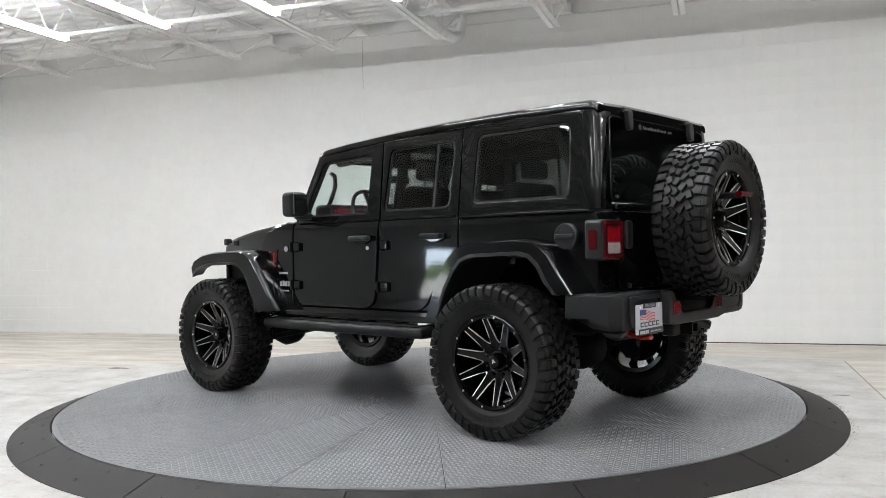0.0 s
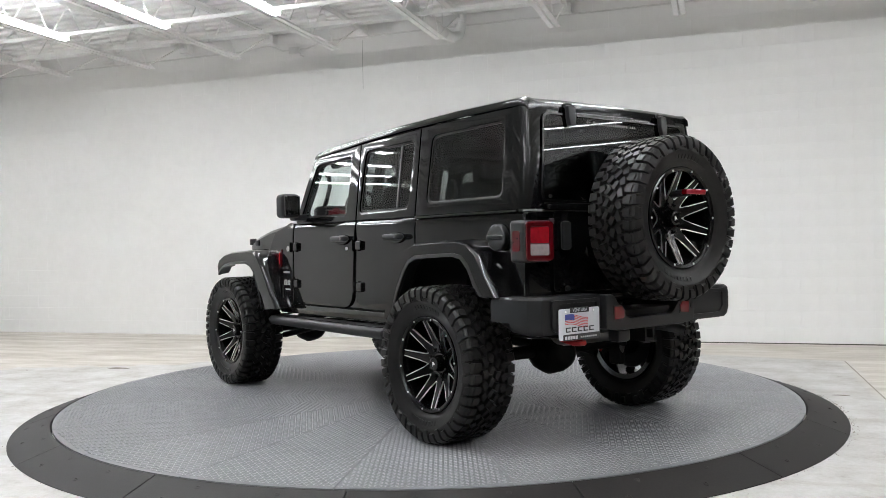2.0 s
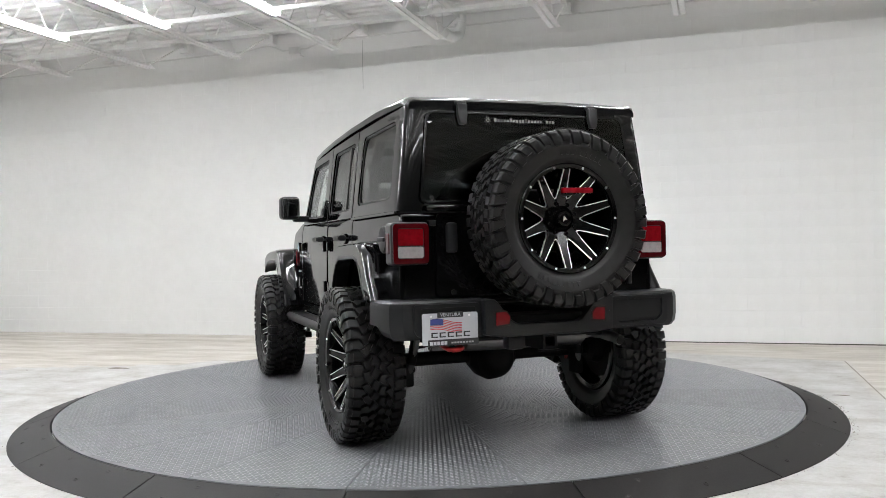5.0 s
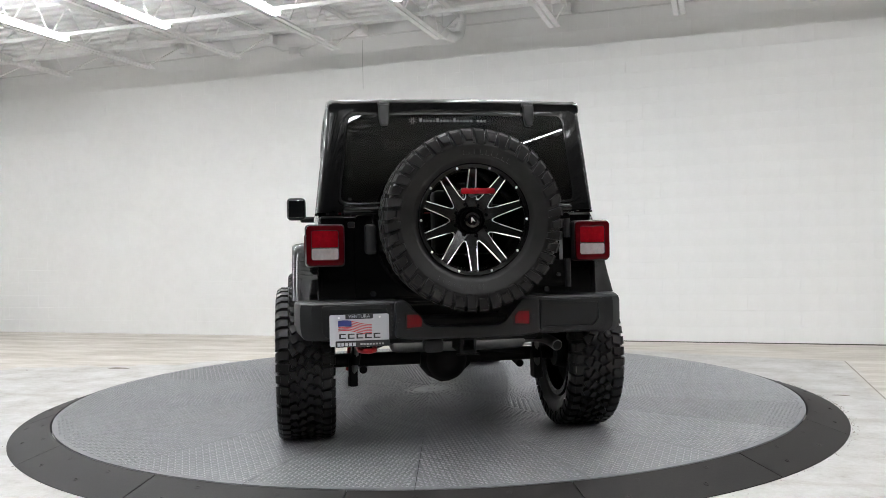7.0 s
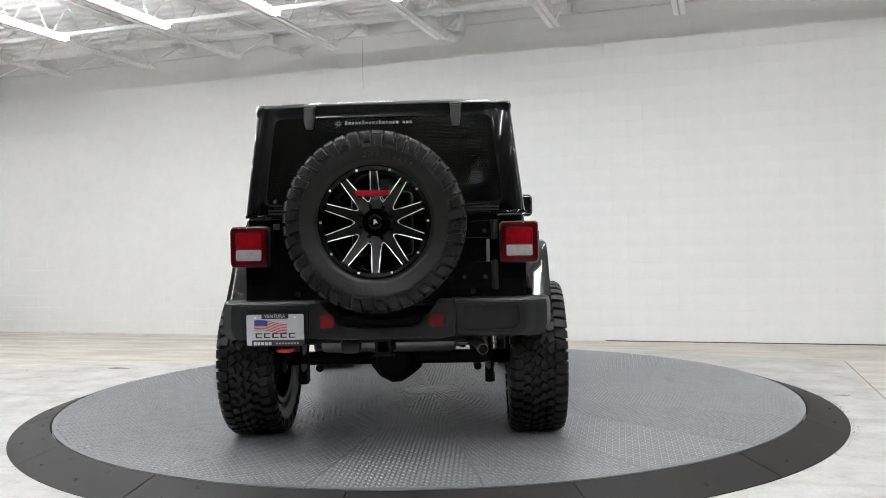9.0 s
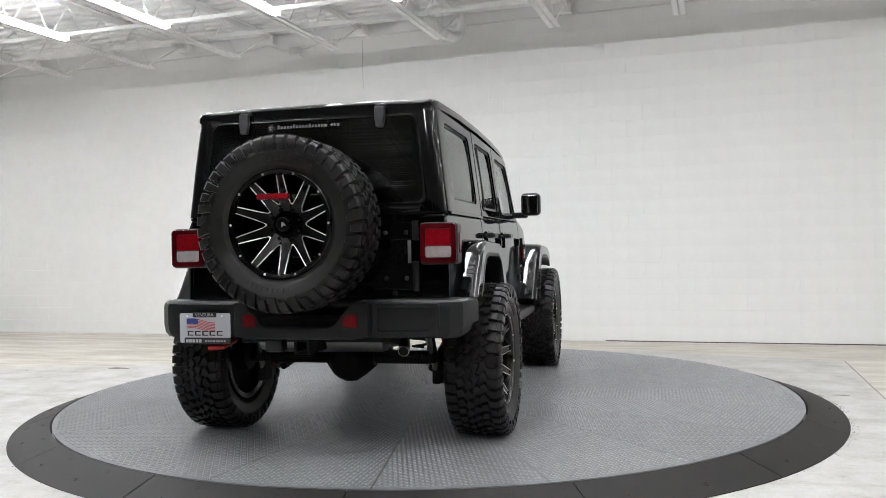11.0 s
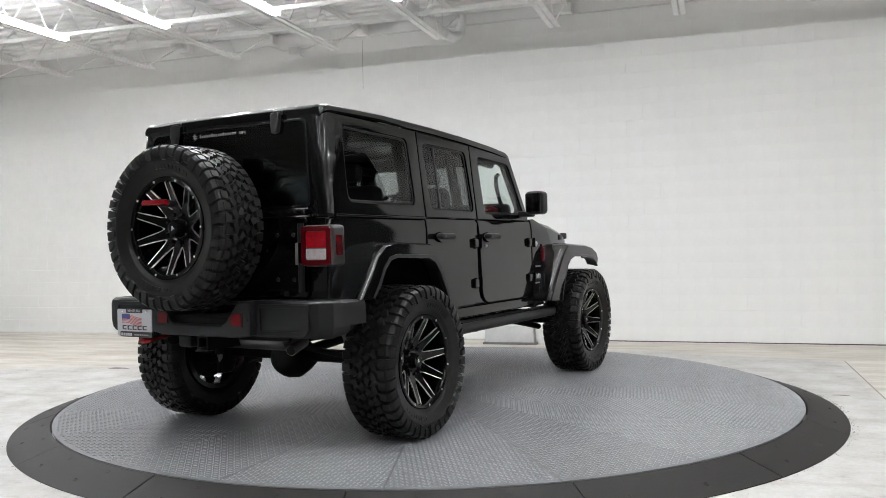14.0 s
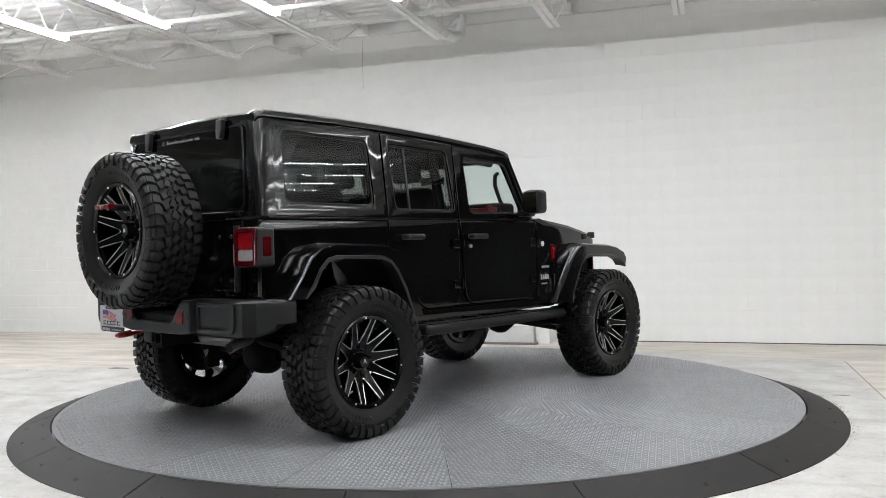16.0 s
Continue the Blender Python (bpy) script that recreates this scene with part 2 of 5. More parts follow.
# ---- room shell ----
def build_room():
    T = 0.2
    fl = part("floor", box(U0 - T, U1 + T, N0 - T, WALL_N + T, FLOOR_Z - 0.2, FLOOR_Z), FLOOR_PAINT, m=ROOM)
    tagged(fl, "worn white-painted concrete showroom floor with tan patches", "floor", kind="structure")
    # joints cut in the slab
    for k, (u, n0, n1) in enumerate(((3.53, -3.0, 2.9),)):
        j = part("floor_joint", box(u - 0.006, u + 0.006, n0, n1, FLOOR_Z - 0.004, FLOOR_Z + 0.002), surface("pale_floor_joint", (0.30, 0.27, 0.24), 0.7), fl)
    # chipped spots in the floor paint
    for k, (u, n, r) in enumerate(((-4.03, 1.07, 0.13), (-5.0, 0.75, 0.02), (3.22, 0.86, 0.06), (3.05, -0.6, 0.03), (-3.6, -1.2, 0.025))):
        rng = random.Random(k)
        ring = [(u + r * math.cos(q) * rng.uniform(0.6, 1.2), n + 0.35 * r * math.sin(q) * rng.uniform(0.5, 1.3)) for q in (2 * math.pi * j / 14 for j in range(14))]
        part("floor_chip", prism(ring, lambda p, q, w: (p, q, w), FLOOR_Z - 0.004, FLOOR_Z + 0.002), CHIP, fl)
    north = part("wall_north", box(U0, WHITE_END, WALL_N + 0.012, WALL_N + T, FLOOR_Z, DECK_Z + 0.12), WALL_PAINT, m=ROOM)
    tagged(north, "white-painted concrete block wall of the showroom", "wall", kind="structure")
    # the side wall that the paint mirrors has a low opening onto daylight
    w0, w1, z0, z1 = -7.7, -6.7, FLOOR_Z + 0.02, 1.45
    lay = lambda a, b, w: (w, a, b)
    west = part("wall_west", holed([(N0, FLOOR_Z), (WALL_N + T, FLOOR_Z), (WALL_N + T, DECK_Z + 0.12), (N0, DECK_Z + 0.12)],
                [[(w0, z0), (w1, z0), (w1, z1), (w0, z1)]], lay, U0 - T, U0), WALL_PAINT, m=ROOM)
    tagged(west, "white-painted side wall with a low window", "wall", kind="structure")
    win = tagged(part("window_1", holed([(w0, z0), (w1, z0), (w1, z1), (w0, z1)], [[(w0 + 0.05, z0 + 0.05), (w1 - 0.05, z0 + 0.05), (w1 - 0.05, z1 - 0.05), (w0 + 0.05, z1 - 0.05)]],
                lay, U0 - 0.12, U0 - 0.06), WHITE_STEEL, m=ROOM), "white-framed low window onto daylight", "window", kind="structure")
    pane = part("pane", box(U0 - 0.095, U0 - 0.09, w0 + 0.05, w1 - 0.05, z0 + 0.05, z1 - 0.05), glass_tint("clear_pane", (0.95, 0.97, 0.96)), win)
    pane.visible_shadow = False
    bd, t, b = nodes_of("daylight_outside")
    c = t.nodes.new("ShaderNodeTexCoord")
    s = t.nodes.new("ShaderNodeSeparateXYZ")
    t.links.new(c.outputs["Object"], s.inputs[0])
    wob = math_node(t, "MULTIPLY_ADD", noise_tex(t, 1.2), 1.2, s.outputs[2])
    col = ramp(t, math_node(t, "MULTIPLY", wob, 0.33), [(0.28, (0.42, 0.42, 0.42)), (0.36, (0.09, 0.12, 0.07)), (0.5, (0.10, 0.14, 0.08)), (0.56, (0.75, 0.85, 1.0))])
    t.links.new(col, b.inputs["Emission Color"])
    t.links.new(col, b.inputs["Base Color"])
    b.inputs["Emission Strength"].default_value = 20.0
    back = part("backdrop", box(U0 - 3.2, U0 - 3.1, -11, -3, -1.0, 5.0), bd, m=ROOM)
    tagged(back, "daylight and trees outside the low window", "backdrop", kind="structure")
    # unseen dark walls, added to close the room and darken the car's reflections
    for nm, args in (("wall_north_unseen", (WHITE_END, U1, WALL_N + 0.012, WALL_N + T, FLOOR_Z, DECK_Z + 0.12)), ("wall_east", (U1, U1 + T, N0, WALL_N + T, FLOOR_Z, DECK_Z + 0.12)), ("wall_south", (U0 - T, U1 + T, N0 - T, N0, FLOOR_Z, DECK_Z + 0.12))):
        tagged(part(nm, box(*args), UNSEEN_DARK, m=ROOM), "unseen dark grey wall closing the hall, added so the car mirrors black", "wall", kind="structure")
    # corrugated steel deck, ribs along the rear wall
    prof = []
    n, pitch_d, h = N0 - T, 0.203, 0.075
    while n < WALL_N + T:
        prof += [(n, DECK_Z), (n + 0.105, DECK_Z), (n + 0.120, DECK_Z + h), (n + 0.188, DECK_Z + h)]
        n += pitch_d
    bm = bmesh.new()
    a = [bm.verts.new((U0 - T, p, z)) for p, z in prof]
    b2 = [bm.verts.new((U1 + T, p, z)) for p, z in prof]
    for k in range(len(prof) - 1):
        bm.faces.new((a[k], a[k + 1], b2[k + 1], b2[k]))
    box(U0 - T, U1 + T, N0 - T, WALL_N + T, DECK_Z + 0.09, DECK_Z + 0.19, bm=bm)
    tagged(part("ceiling", bm, DECK_WHITE, m=ROOM, sharp=0.3), "white-painted corrugated steel roof deck", "ceiling", kind="structure")


def build_base_trim():
    # thin dark strip along the wall foot, right part only
    tr = part("wall_foot_line", box(0.9, U1, WALL_N - 0.012, WALL_N + 0.02, FLOOR_Z, FLOOR_Z + 0.012), BASE_DARK, m=ROOM)
    tagged(tr, "thin dark line where wall meets floor", "trim", kind="structure")


def build_joist():
    """One open-web steel joist, hung between rear wall and the room behind."""
    zt, zb = 4.26, 3.80
    n_wall, n_far = WALL_N - 0.02, N0
    root = new("roof_joist")
    bm = None
    for s in (-1, 1):
        bm = box(s * 0.045 - 0.032, s * 0.045 + 0.032, n_far, n_wall, zt + 0.055, zt + 0.063, 0, bm=bm)
        bm = box(s * 0.016 - 0.004, s * 0.016 + 0.004, n_far, n_wall, zt, zt + 0.06, 0, bm=bm)
    part("top_chord", bm, WHITE_STEEL, root)
    part("bearing_seat", box(-0.075, 0.075, n_wall - 0.14, n_wall, zt - 0.065, zt + 0.054, 0.004), WHITE_STEEL, root)
    bm = None
    for s in (-1, 1):
        bm = box(s * 0.042 - 0.028, s * 0.042 + 0.028, n_far, WALL_N - 0.94, zb, zb + 0.006, 0, bm=bm)
        bm = box(s * 0.016 - 0.004, s * 0.016 + 0.004, n_far, WALL_N - 0.94, zb, zb + 0.05, 0, bm=bm)
    part("bottom_chord", bm, WHITE_STEEL, root)
    half, n, top = 0.30, WALL_N - 1.02, True
    pts = [(0, WALL_N - 0.2, zt + 0.02), (0, n, zb + 0.03)]
    while n > N0 + 0.4:
        n -= half
        pts.append((0, n, (zt + 0.02) if top else (zb + 0.03)))
        top = not top
    web = None
    for p, q in zip(pts, pts[1:]):
        web = rod(p, q, 0.009, 6, web)
    part("web", web, WHITE_STEEL, root)
    tagged(root, "white-painted open-web steel roof joist under the deck", "joist", "roof joists")
    root.matrix_world = ROOM @ Matrix.Translation((JOIST_U[0], 0, 0))
    for u in JOIST_U[1:]:
        copy_thing(root, ROOM @ Matrix.Translation((u, 0, 0)))


def build_bridging():
    for n, z in ((WALL_N - 1.96, 3.825), (WALL_N - 2.75, 3.825), (WALL_N - 4.6, 4.275), (WALL_N - 5.4, 3.905), (WALL_N - 8.4, 3.905)):
        bm = box(U0, U1, n - 0.02, n + 0.02, z, z + 0.004)
        box(U0, U1, n - 0.02, n - 0.016, z, z + 0.04, bm=bm)
        tagged(part("bridging_bar", bm, WHITE_STEEL, m=ROOM), "white steel bridging angle across the joists", "bridging", "bridging bars")


def build_lamp():
    """A long LED tube lamp under a joist."""
    L = 2.42
    root = new("tube_lamp")
    part("housing", box(-0.030, 0.030, -L, 0, 0.022, 0.050, 0.004), LAMP_BODY, root)
    bm = prism([(0.056 * math.cos(radians(20 * k)), 0.004 + 0.024 * math.sin(radians(20 * k))) for k in range(18)], lambda p, q, w: (p, w, q), -L + 0.022, -0.022)
    part("tube", bm, TUBE_GLOW, root, "glowing white diffuser")
    for y in (-0.012, -L + 0.012):
        part("end_cap", box(-0.058, 0.058, y - 0.011, y + 0.011, -0.021, 0.046, 0.004), LAMP_BODY, root)
    for y in (-0.4, -L + 0.4):
        part("hanger", rod((-0.085, y, 0.03), (0, y, 0.03), 0.006, 6), LAMP_BODY, root)
    tagged(root, "lit linear LED tube lamp fixed under a roof joist", "lamp", "tube lamps")
    spots = [(u, LAMP_N[0]) for u in JOIST_U[0:10] + JOIST_U[12:18]] + [(u, LAMP_N[1]) for u in JOIST_U[6:12]] + [(u, LAMP_N[2]) for u in JOIST_U[6:13:2]]
    root.matrix_world = ROOM @ Matrix.Translation((spots[0][0] + 0.095, spots[0][1], 3.815))
    for u, n in spots[1:]:
        copy_thing(root, ROOM @ Matrix.Translation((u + 0.095, n, 3.815)))


LAMP_N = [WALL_N - 2.66, WALL_N - 6.3, WALL_N - 9.9]


def build_pipes():
    z = 4.13
    bm = pipe([(U0, WALL_N - 0.03, z), (-6.0, WALL_N - 0.03, z + 0.01), (-4.3, WALL_N - 0.03, z + 0.02), (-4.05, WALL_N - 0.04, z + 0.06), (-3.9, WALL_N - 0.04, z + 0.06),
               (-3.7, WALL_N - 0.04, z - 0.03), (-3.3, WALL_N - 0.04, z - 0.03), (-3.05, WALL_N - 0.04, z + 0.05), (-2.4, WALL_N - 0.03, z + 0.06), (U1, WALL_N - 0.03, z + 0.09)], 0.013, 8)
    tagged(part("conduit", bm, PIPE_WHITE, m=ROOM), "thin white conduit along the top of the wall", "conduit")
    jb = new("junction_box")
    part("body", box(-3.58, -3.42, WALL_N - 0.09, WALL_N, z - 0.10, z + 0.0, 0.006), PIPE_WHITE, jb)
    part("stub", rod((-3.42, WALL_N - 0.05, z - 0.11), (-3.36, WALL_N - 0.05, z - 0.14), 0.012), PIPE_WHITE, jb)
    jb.matrix_world = ROOM
    tagged(jb, "small white electrical box on the wall", "junction box")
    # drain pipe that follows a joist and turns down at the wall
    d = new("drain_pipe")
    u = JOIST_U[7] - 0.085
    part("pipe", pipe([(u, N0, 4.02), (u, WALL_N - 0.5, 3.98), (u + 0.05, WALL_N - 0.28, 3.98), (u + 0.10, WALL_N - 0.16, 4.04), (u + 0.12, WALL_N - 0.12, 4.2)], 0.068, 16), PIPE_WHITE, d)
    for n in (-0.52, -0.9, -2.6):
        part("coupling", lathe([(0.077, -0.05), (0.077, 0.05)], "y", 16, Matrix.Translation((u, WALL_N + n, 3.982))), PIPE_WHITE, d)
        part("strap", rod((u, WALL_N + n - 0.08, 4.03), (u, WALL_N + n - 0.08, 4.33), 0.006, 6), PIPE_WHITE, d)
    d.matrix_world = ROOM
    tagged(d, "white drain pipe running beside a roof joist", "pipe")
    st = new("wall_strut")
    for s in (0, 0.075):
        part("bar", box(1.86 + s, 1.90 + s, WALL_N - 0.25, WALL_N - 0.21, 3.98, 4.33, 0.003), PIPE_WHITE, st)
    st.matrix_world = ROOM
    tagged(st, "short white steel strut hanging from the roof", "strut")
    cr = part("wall_crack", box(-2.453, -2.447, WALL_N - 0.002, WALL_N + 0.004, 3.45, 4.15), surface("control_joint", (0.42, 0.42, 0.41), 0.7), m=ROOM)
    tagged(cr, "thin vertical control joint in the block wall", "joint", kind="structure")


def build_step_box():
    b = new("white_low_box")
    part("body", box(-0.58, 0.06, 3.84, 4.2, FLOOR_Z + 0.025, FLOOR_Z + 0.24, 0.012), surface("white_box_paint", (0.58, 0.58, 0.58), 0.4), b)
    # base coloured dark to hold the shadowed gap under the box
    part("base", box(-0.6, 0.10, 3.80, 4.22, FLOOR_Z, FLOOR_Z + 0.03, 0.004), surface("box_base_shade", (0.16, 0.16, 0.16), 0.5), b)
    part("end_block", box(0.07, 0.26, 3.9, 4.2, FLOOR_Z + 0.0, FLOOR_Z + 0.26, 0.01), surface("white_end_block", (0.82, 0.82, 0.81), 0.45), b)
    b.matrix_world = ROOM
    tagged(b, "low white metal box on the floor before the wall", "box")


# ---- turntable ----
PLATE_R, RING_R = 2.868, 3.145


def sector(r0, r1, z0, z1, a0, a1, drop0=0.0, drop1=0.0, seg=6, bev=0.0):
    """A piece of a disc or ring; drop: how far each rim lies below z1."""
    b = bmesh.new()
    rows = []
    for k in range(seg + 1):
        a = radians(a0 + (a1 - a0) * k / seg)
        c, s = math.cos(a), math.sin(a)
        rows.append([b.verts.new((r0 * c, r0 * s, z0)), b.verts.new((r1 * c, r1 * s, z0)), b.verts.new((r1 * c, r1 * s, max(z1 - drop1, z0 + 0.002))), b.verts.new((r0 * c, r0 * s, z1 - drop0))])
    for p, q in zip(rows, rows[1:]):
        for k in range(4):
            b.faces.new((p[k], p[(k + 1) % 4], q[(k + 1) % 4], q[k]))
    b.faces.new(rows[0]), b.faces.new(list(reversed(rows[-1])))
    bmesh.ops.recalc_face_normals(b, faces=b.faces)
    return bevel(b, bev, 1)


def tread_bars(base, hole):
    """Raised bars on one panel, alternately leaning to either side."""
    verts, faces = [], []
    p, L, w, h = 0.0270, 0.0140, 0.0050, 0.0026
    for i in range(int(PLATE_R / p) + 1):
        for j in range(-18, 19):
            x, y = (i + 0.5) * p, j * p
            r = math.hypot(x, y)
            if r > PLATE_R - 0.03 or r < hole + 0.10 or abs(math.degrees(math.atan2(y, x))) > 8.93 - 0.35 / r:
                continue
            c = math.cos(math.pi / 4) * (1 if (i + j) % 2 else -1)
            ax, ay = abs(c), c
            bx, by = -ay, ax
            k = len(verts)
            verts += [(x + ax * L, y + ay * L, 0), (x + bx * w, y + by * w, 0), (x - ax * L, y - ay * L, 0), (x - bx * w, y - by * w, 0),
                      (x + ax * L * 0.62 + bx * w * 0.4, y + ay * L * 0.62 + by * w * 0.4, h), (x - ax * L * 0.62 + bx * w * 0.4, y - ay * L * 0.62 + by * w * 0.4, h),
                      (x - ax * L * 0.62 - bx * w * 0.4, y - ay * L * 0.62 - by * w * 0.4, h), (x + ax * L * 0.62 - bx * w * 0.4, y + ay * L * 0.62 - by * w * 0.4, h)]
            faces += [(k + 4, k + 5, k + 6, k + 7), (k, k + 1, k + 5, k + 4), (k + 1, k + 2, k + 6, k + 5), (k + 2, k + 3, k + 7, k + 6), (k + 3, k, k + 4, k + 7)]
    tmp = bpy.data.meshes.new("tmp")
    tmp.from_pydata(verts, [], faces)
    base.from_mesh(tmp)
    bpy.data.meshes.remove(tmp)
    return base


def build_turntable():
    core = lathe([(PLATE_R - 0.02, FLOOR_Z + 0.002), (PLATE_R - 0.02, -0.012)], "z", 96)
    table = part("turntable", core, GAP_DARK)
    tagged(table, "round turntable of grey-painted steel tread plate", "turntable")
    hole = 0.03
    me = finish(tread_bars(sector(hole, PLATE_R, -0.012, 0.0, -8.94, 8.94, seg=8), hole), "tread_panel", TREAD_PLATE, 0.3)
    for k in range(20):
        part("tread_panel", me, None, table, m=pose(0, 0, 0, 0, 0, 18.0 * k - 1.0))
    part("hub_plate", lathe([(hole - 0.004, -0.012), (hole - 0.004, 0.0)], "z", 32), TREAD_PLATE, table)
    bolt = finish(lathe([(0.011, 0), (0.011, 0.002), (0.004, 0.0035)], "z", 10), "bolt", TREAD_PLATE)
    for k in range(20):
        for r in (1.1, 2.0, 2.78):
            for s in (-1, 1):
                a = radians(18 * k - 1 + s * (9 - 2.0 / r))
                if r > 2.5 and s > 0 or r < 2.5 and k % 3 == 0 and s < 0:
                    part("bolt", bolt, None, table, m=Matrix.Translation((r * math.cos(a), r * math.sin(a), 0)))
    ring = tagged(new("ramp_ring"), "charcoal steel ramp ring around the turntable", "ramp ring")
    pm = finish(sector(PLATE_R + 0.012, RING_R, FLOOR_Z + 0.001, -0.002, -11.18, 11.18, 0.0, 0.083, 8), "ramp_panel", RAMP_RUBBER)
    bm = finish(lathe([(0.017, 0), (0.017, 0.003), (0.010, 0.004), (0.009, 0.001)], "z", 12), "ramp_bolt", RAMP_RUBBER)
    for k in range(16):
        p = part("ramp_panel", pm, None, ring, m=pose(0, 0, 0, 0, 0, -76.0 + 11.25 + 22.5 * k))
        for r, da in ((2.93, -4.5), (2.93, 4.5), (3.05, -7.0), (3.05, 2.0)):
            a = radians(da)
            z = -0.002 - 0.083 * (r - PLATE_R) / (RING_R - PLATE_R)
            part("ramp_bolt", bm, None, p, m=Matrix.Translation((r * math.cos(a), r * math.sin(a), z)) @ pose(0, 0, 0, 0, 18 * math.cos(a), 0))
    # crumbled paint and dirt along the outer rim of the ramp
    rng = random.Random(11)
    crumbs = bmesh.new()
    for k in range(300):
        a = radians(rng.gauss(-8, 16)) if k < 190 else rng.uniform(0, 2 * math.pi)
        r, q = RING_R + 0.004 + abs(rng.gauss(0, 0.022)), rng.uniform(0.002, 0.008)
        x, y = r * math.cos(a), r * math.sin(a)
        ring_pts = [(x + q * math.cos(j * 1.257) * rng.uniform(0.5, 1.3), y + q * math.sin(j * 1.257) * rng.uniform(0.5, 1.3), FLOOR_Z + 0.0005) for j in range(5)]
        vs = [crumbs.verts.new(p) for p in ring_pts]
        top = crumbs.verts.new((x, y, FLOOR_Z + 0.001 + q * 0.35))
        for j in range(5):
            crumbs.faces.new((vs[j], vs[(j + 1) % 5], top))
    tagged(part("paint_crumbs", crumbs, CHIP), "crumbled paint and dirt on the floor along the ramp ring", "debris", kind="stuff")
    return table


build_room()
build_base_trim()
build_joist()
build_bridging()
build_lamp()
build_pipes()
build_step_box()
turntable = build_turntable()

# ---- car: x forward from the rear axle, y to its left, z up from the plate ----
def gloss_paint():
    m, t, b = nodes_of("gloss_black_paint")
    broad, fine = noise_tex(t, 1.7, 2.0), noise_tex(t, 300.0, 2.0)
    t.links.new(ramp(t, noise_tex(t, 5.0), [(0.3, (0.0018, 0.0018, 0.002)), (0.7, (0.0032, 0.0032, 0.0035))]), b.inputs["Base Color"])
    t.links.new(math_node(t, "MULTIPLY_ADD", noise_tex(t, 3.0), 0.05, 0.02), b.inputs["Roughness"])
    b.inputs["Specular IOR Level"].default_value = 0.46
    b.inputs["Coat Weight"].default_value = 0.0
    b.inputs["Coat Roughness"].default_value = 0.02
    bump(t, b, math_node(t, "MULTIPLY_ADD", fine, 0.004, broad), 0.12, 0.02)
    return m


def tyre_rubber():
    m, t, b = nodes_of("tyre_rubber")
    broad, fine = noise_tex(t, 14.0, 5.0), noise_tex(t, 160.0, 3.0)
    t.links.new(ramp(t, broad, [(0.3, (0.0060, 0.0058, 0.0056)), (0.7, (0.0125, 0.0120, 0.0115))]), b.inputs["Base Color"])
    t.links.new(ramp(t, broad, [(0.3, (0.30, 0.30, 0.30)), (0.7, (0.46, 0.46, 0.46))]), b.inputs["Roughness"])
    bump(t, b, math_node(t, "MULTIPLY_ADD", broad, 1.5, fine), 0.2, 0.0015)
    return m


PAINT = gloss_paint()
RUBBER = tyre_rubber()
PLASTIC = surface("textured_black_plastic", (0.0062, 0.0065, 0.0074), 0.42, vary=0.15, fine=400, bumps=0.18, depth=0.001)
FLARE_TRIM = surface("satin_black_plastic", (0.009, 0.009, 0.0095), 0.35, vary=0.12, fine=350, bumps=0.1, depth=0.001)
UNDER = surface("chassis_black", (0.004, 0.004, 0.004), 0.6, vary=0.3, scale=9, bumps=0.2)
RIM_BLACK = surface("gloss_black_rim", (0.002, 0.002, 0.002), 0.16, vary=0.2, bumps=0.0)
MILLED = surface("milled_aluminium", (0.90, 0.90, 0.90), 0.38, metal=1.0, vary=0.06, fine=300, bumps=0.06, depth=0.0005)
STEEL = surface("exhaust_steel", (0.20, 0.197, 0.19), 0.38, metal=0.9, vary=0.18, scale=12, bumps=0.1)
RED_LENS = surface("red_lamp_lens", (0.165, 0.003, 0.007), 0.12, vary=0.2, scale=30, fine=220, bumps=0.15, depth=0.0015, coat=0.6)
DARK_RED_LENS = surface("dark_red_lamp_lens", (0.050, 0.0012, 0.003), 0.10, vary=0.2, scale=30, bumps=0.0, coat=0.1)
WHITE_LENS = surface("clear_lamp_lens", (0.27, 0.25, 0.25), 0.18, vary=0.15, scale=40, fine=200, bumps=0.2, depth=0.0015, coat=0.5)
RED_PAINT = surface("red_hook_paint", (0.32, 0.008, 0.010), 0.4, vary=0.15)
AMBER = surface("amber_marker_lens", (0.75, 0.16, 0.02), 0.2, vary=0.1)
TINT = glass_tint("dark_tinted_glass", (0.50, 0.515, 0.51))
REAR_TINT = glass_tint("rear_tinted_glass", (0.20, 0.205, 0.21))
CLEAR = glass_tint("clear_car_glass", (0.93, 0.96, 0.95))
SEAT = surface("black_seat_leather", (0.008, 0.0075, 0.0075), 0.5, vary=0.2, bumps=0.2)
DASH_RED = surface("dark_red_dash_panel", (0.14, 0.006, 0.012), 0.35, vary=0.15)
BADGE = surface("grey_badge_print", (0.34, 0.34, 0.34), 0.4, vary=0.05)
PLATE_WHITE = surface("white_plate_paint", (0.52, 0.53, 0.56), 0.4, vary=0.04)
PLATE_BLACK = surface("black_plate_frame", (0.02, 0.02, 0.022), 0.4)
FLAG_RED = surface("flag_red_print", (0.55, 0.06, 0.07), 0.4)
FLAG_BLUE = surface("flag_blue_print", (0.035, 0.05, 0.22), 0.4)
STICKER = surface("grey_glass_sticker", (0.085, 0.085, 0.085), 0.6, vary=0.05)

for shy, level in ((RUBBER, 0.25), (DARK_RED_LENS, 0.35), (RED_LENS, 0.35), (UNDER, 0.16), (RIM_BLACK, 0.3), (PLASTIC, 0.36), (SEAT, 0.25)):
    shy.node_tree.nodes["Principled BSDF"].inputs["Specular IOR Level"].default_value = level

HUB_Z, TYRE_R, BASE = 0.475, 0.475, 3.008


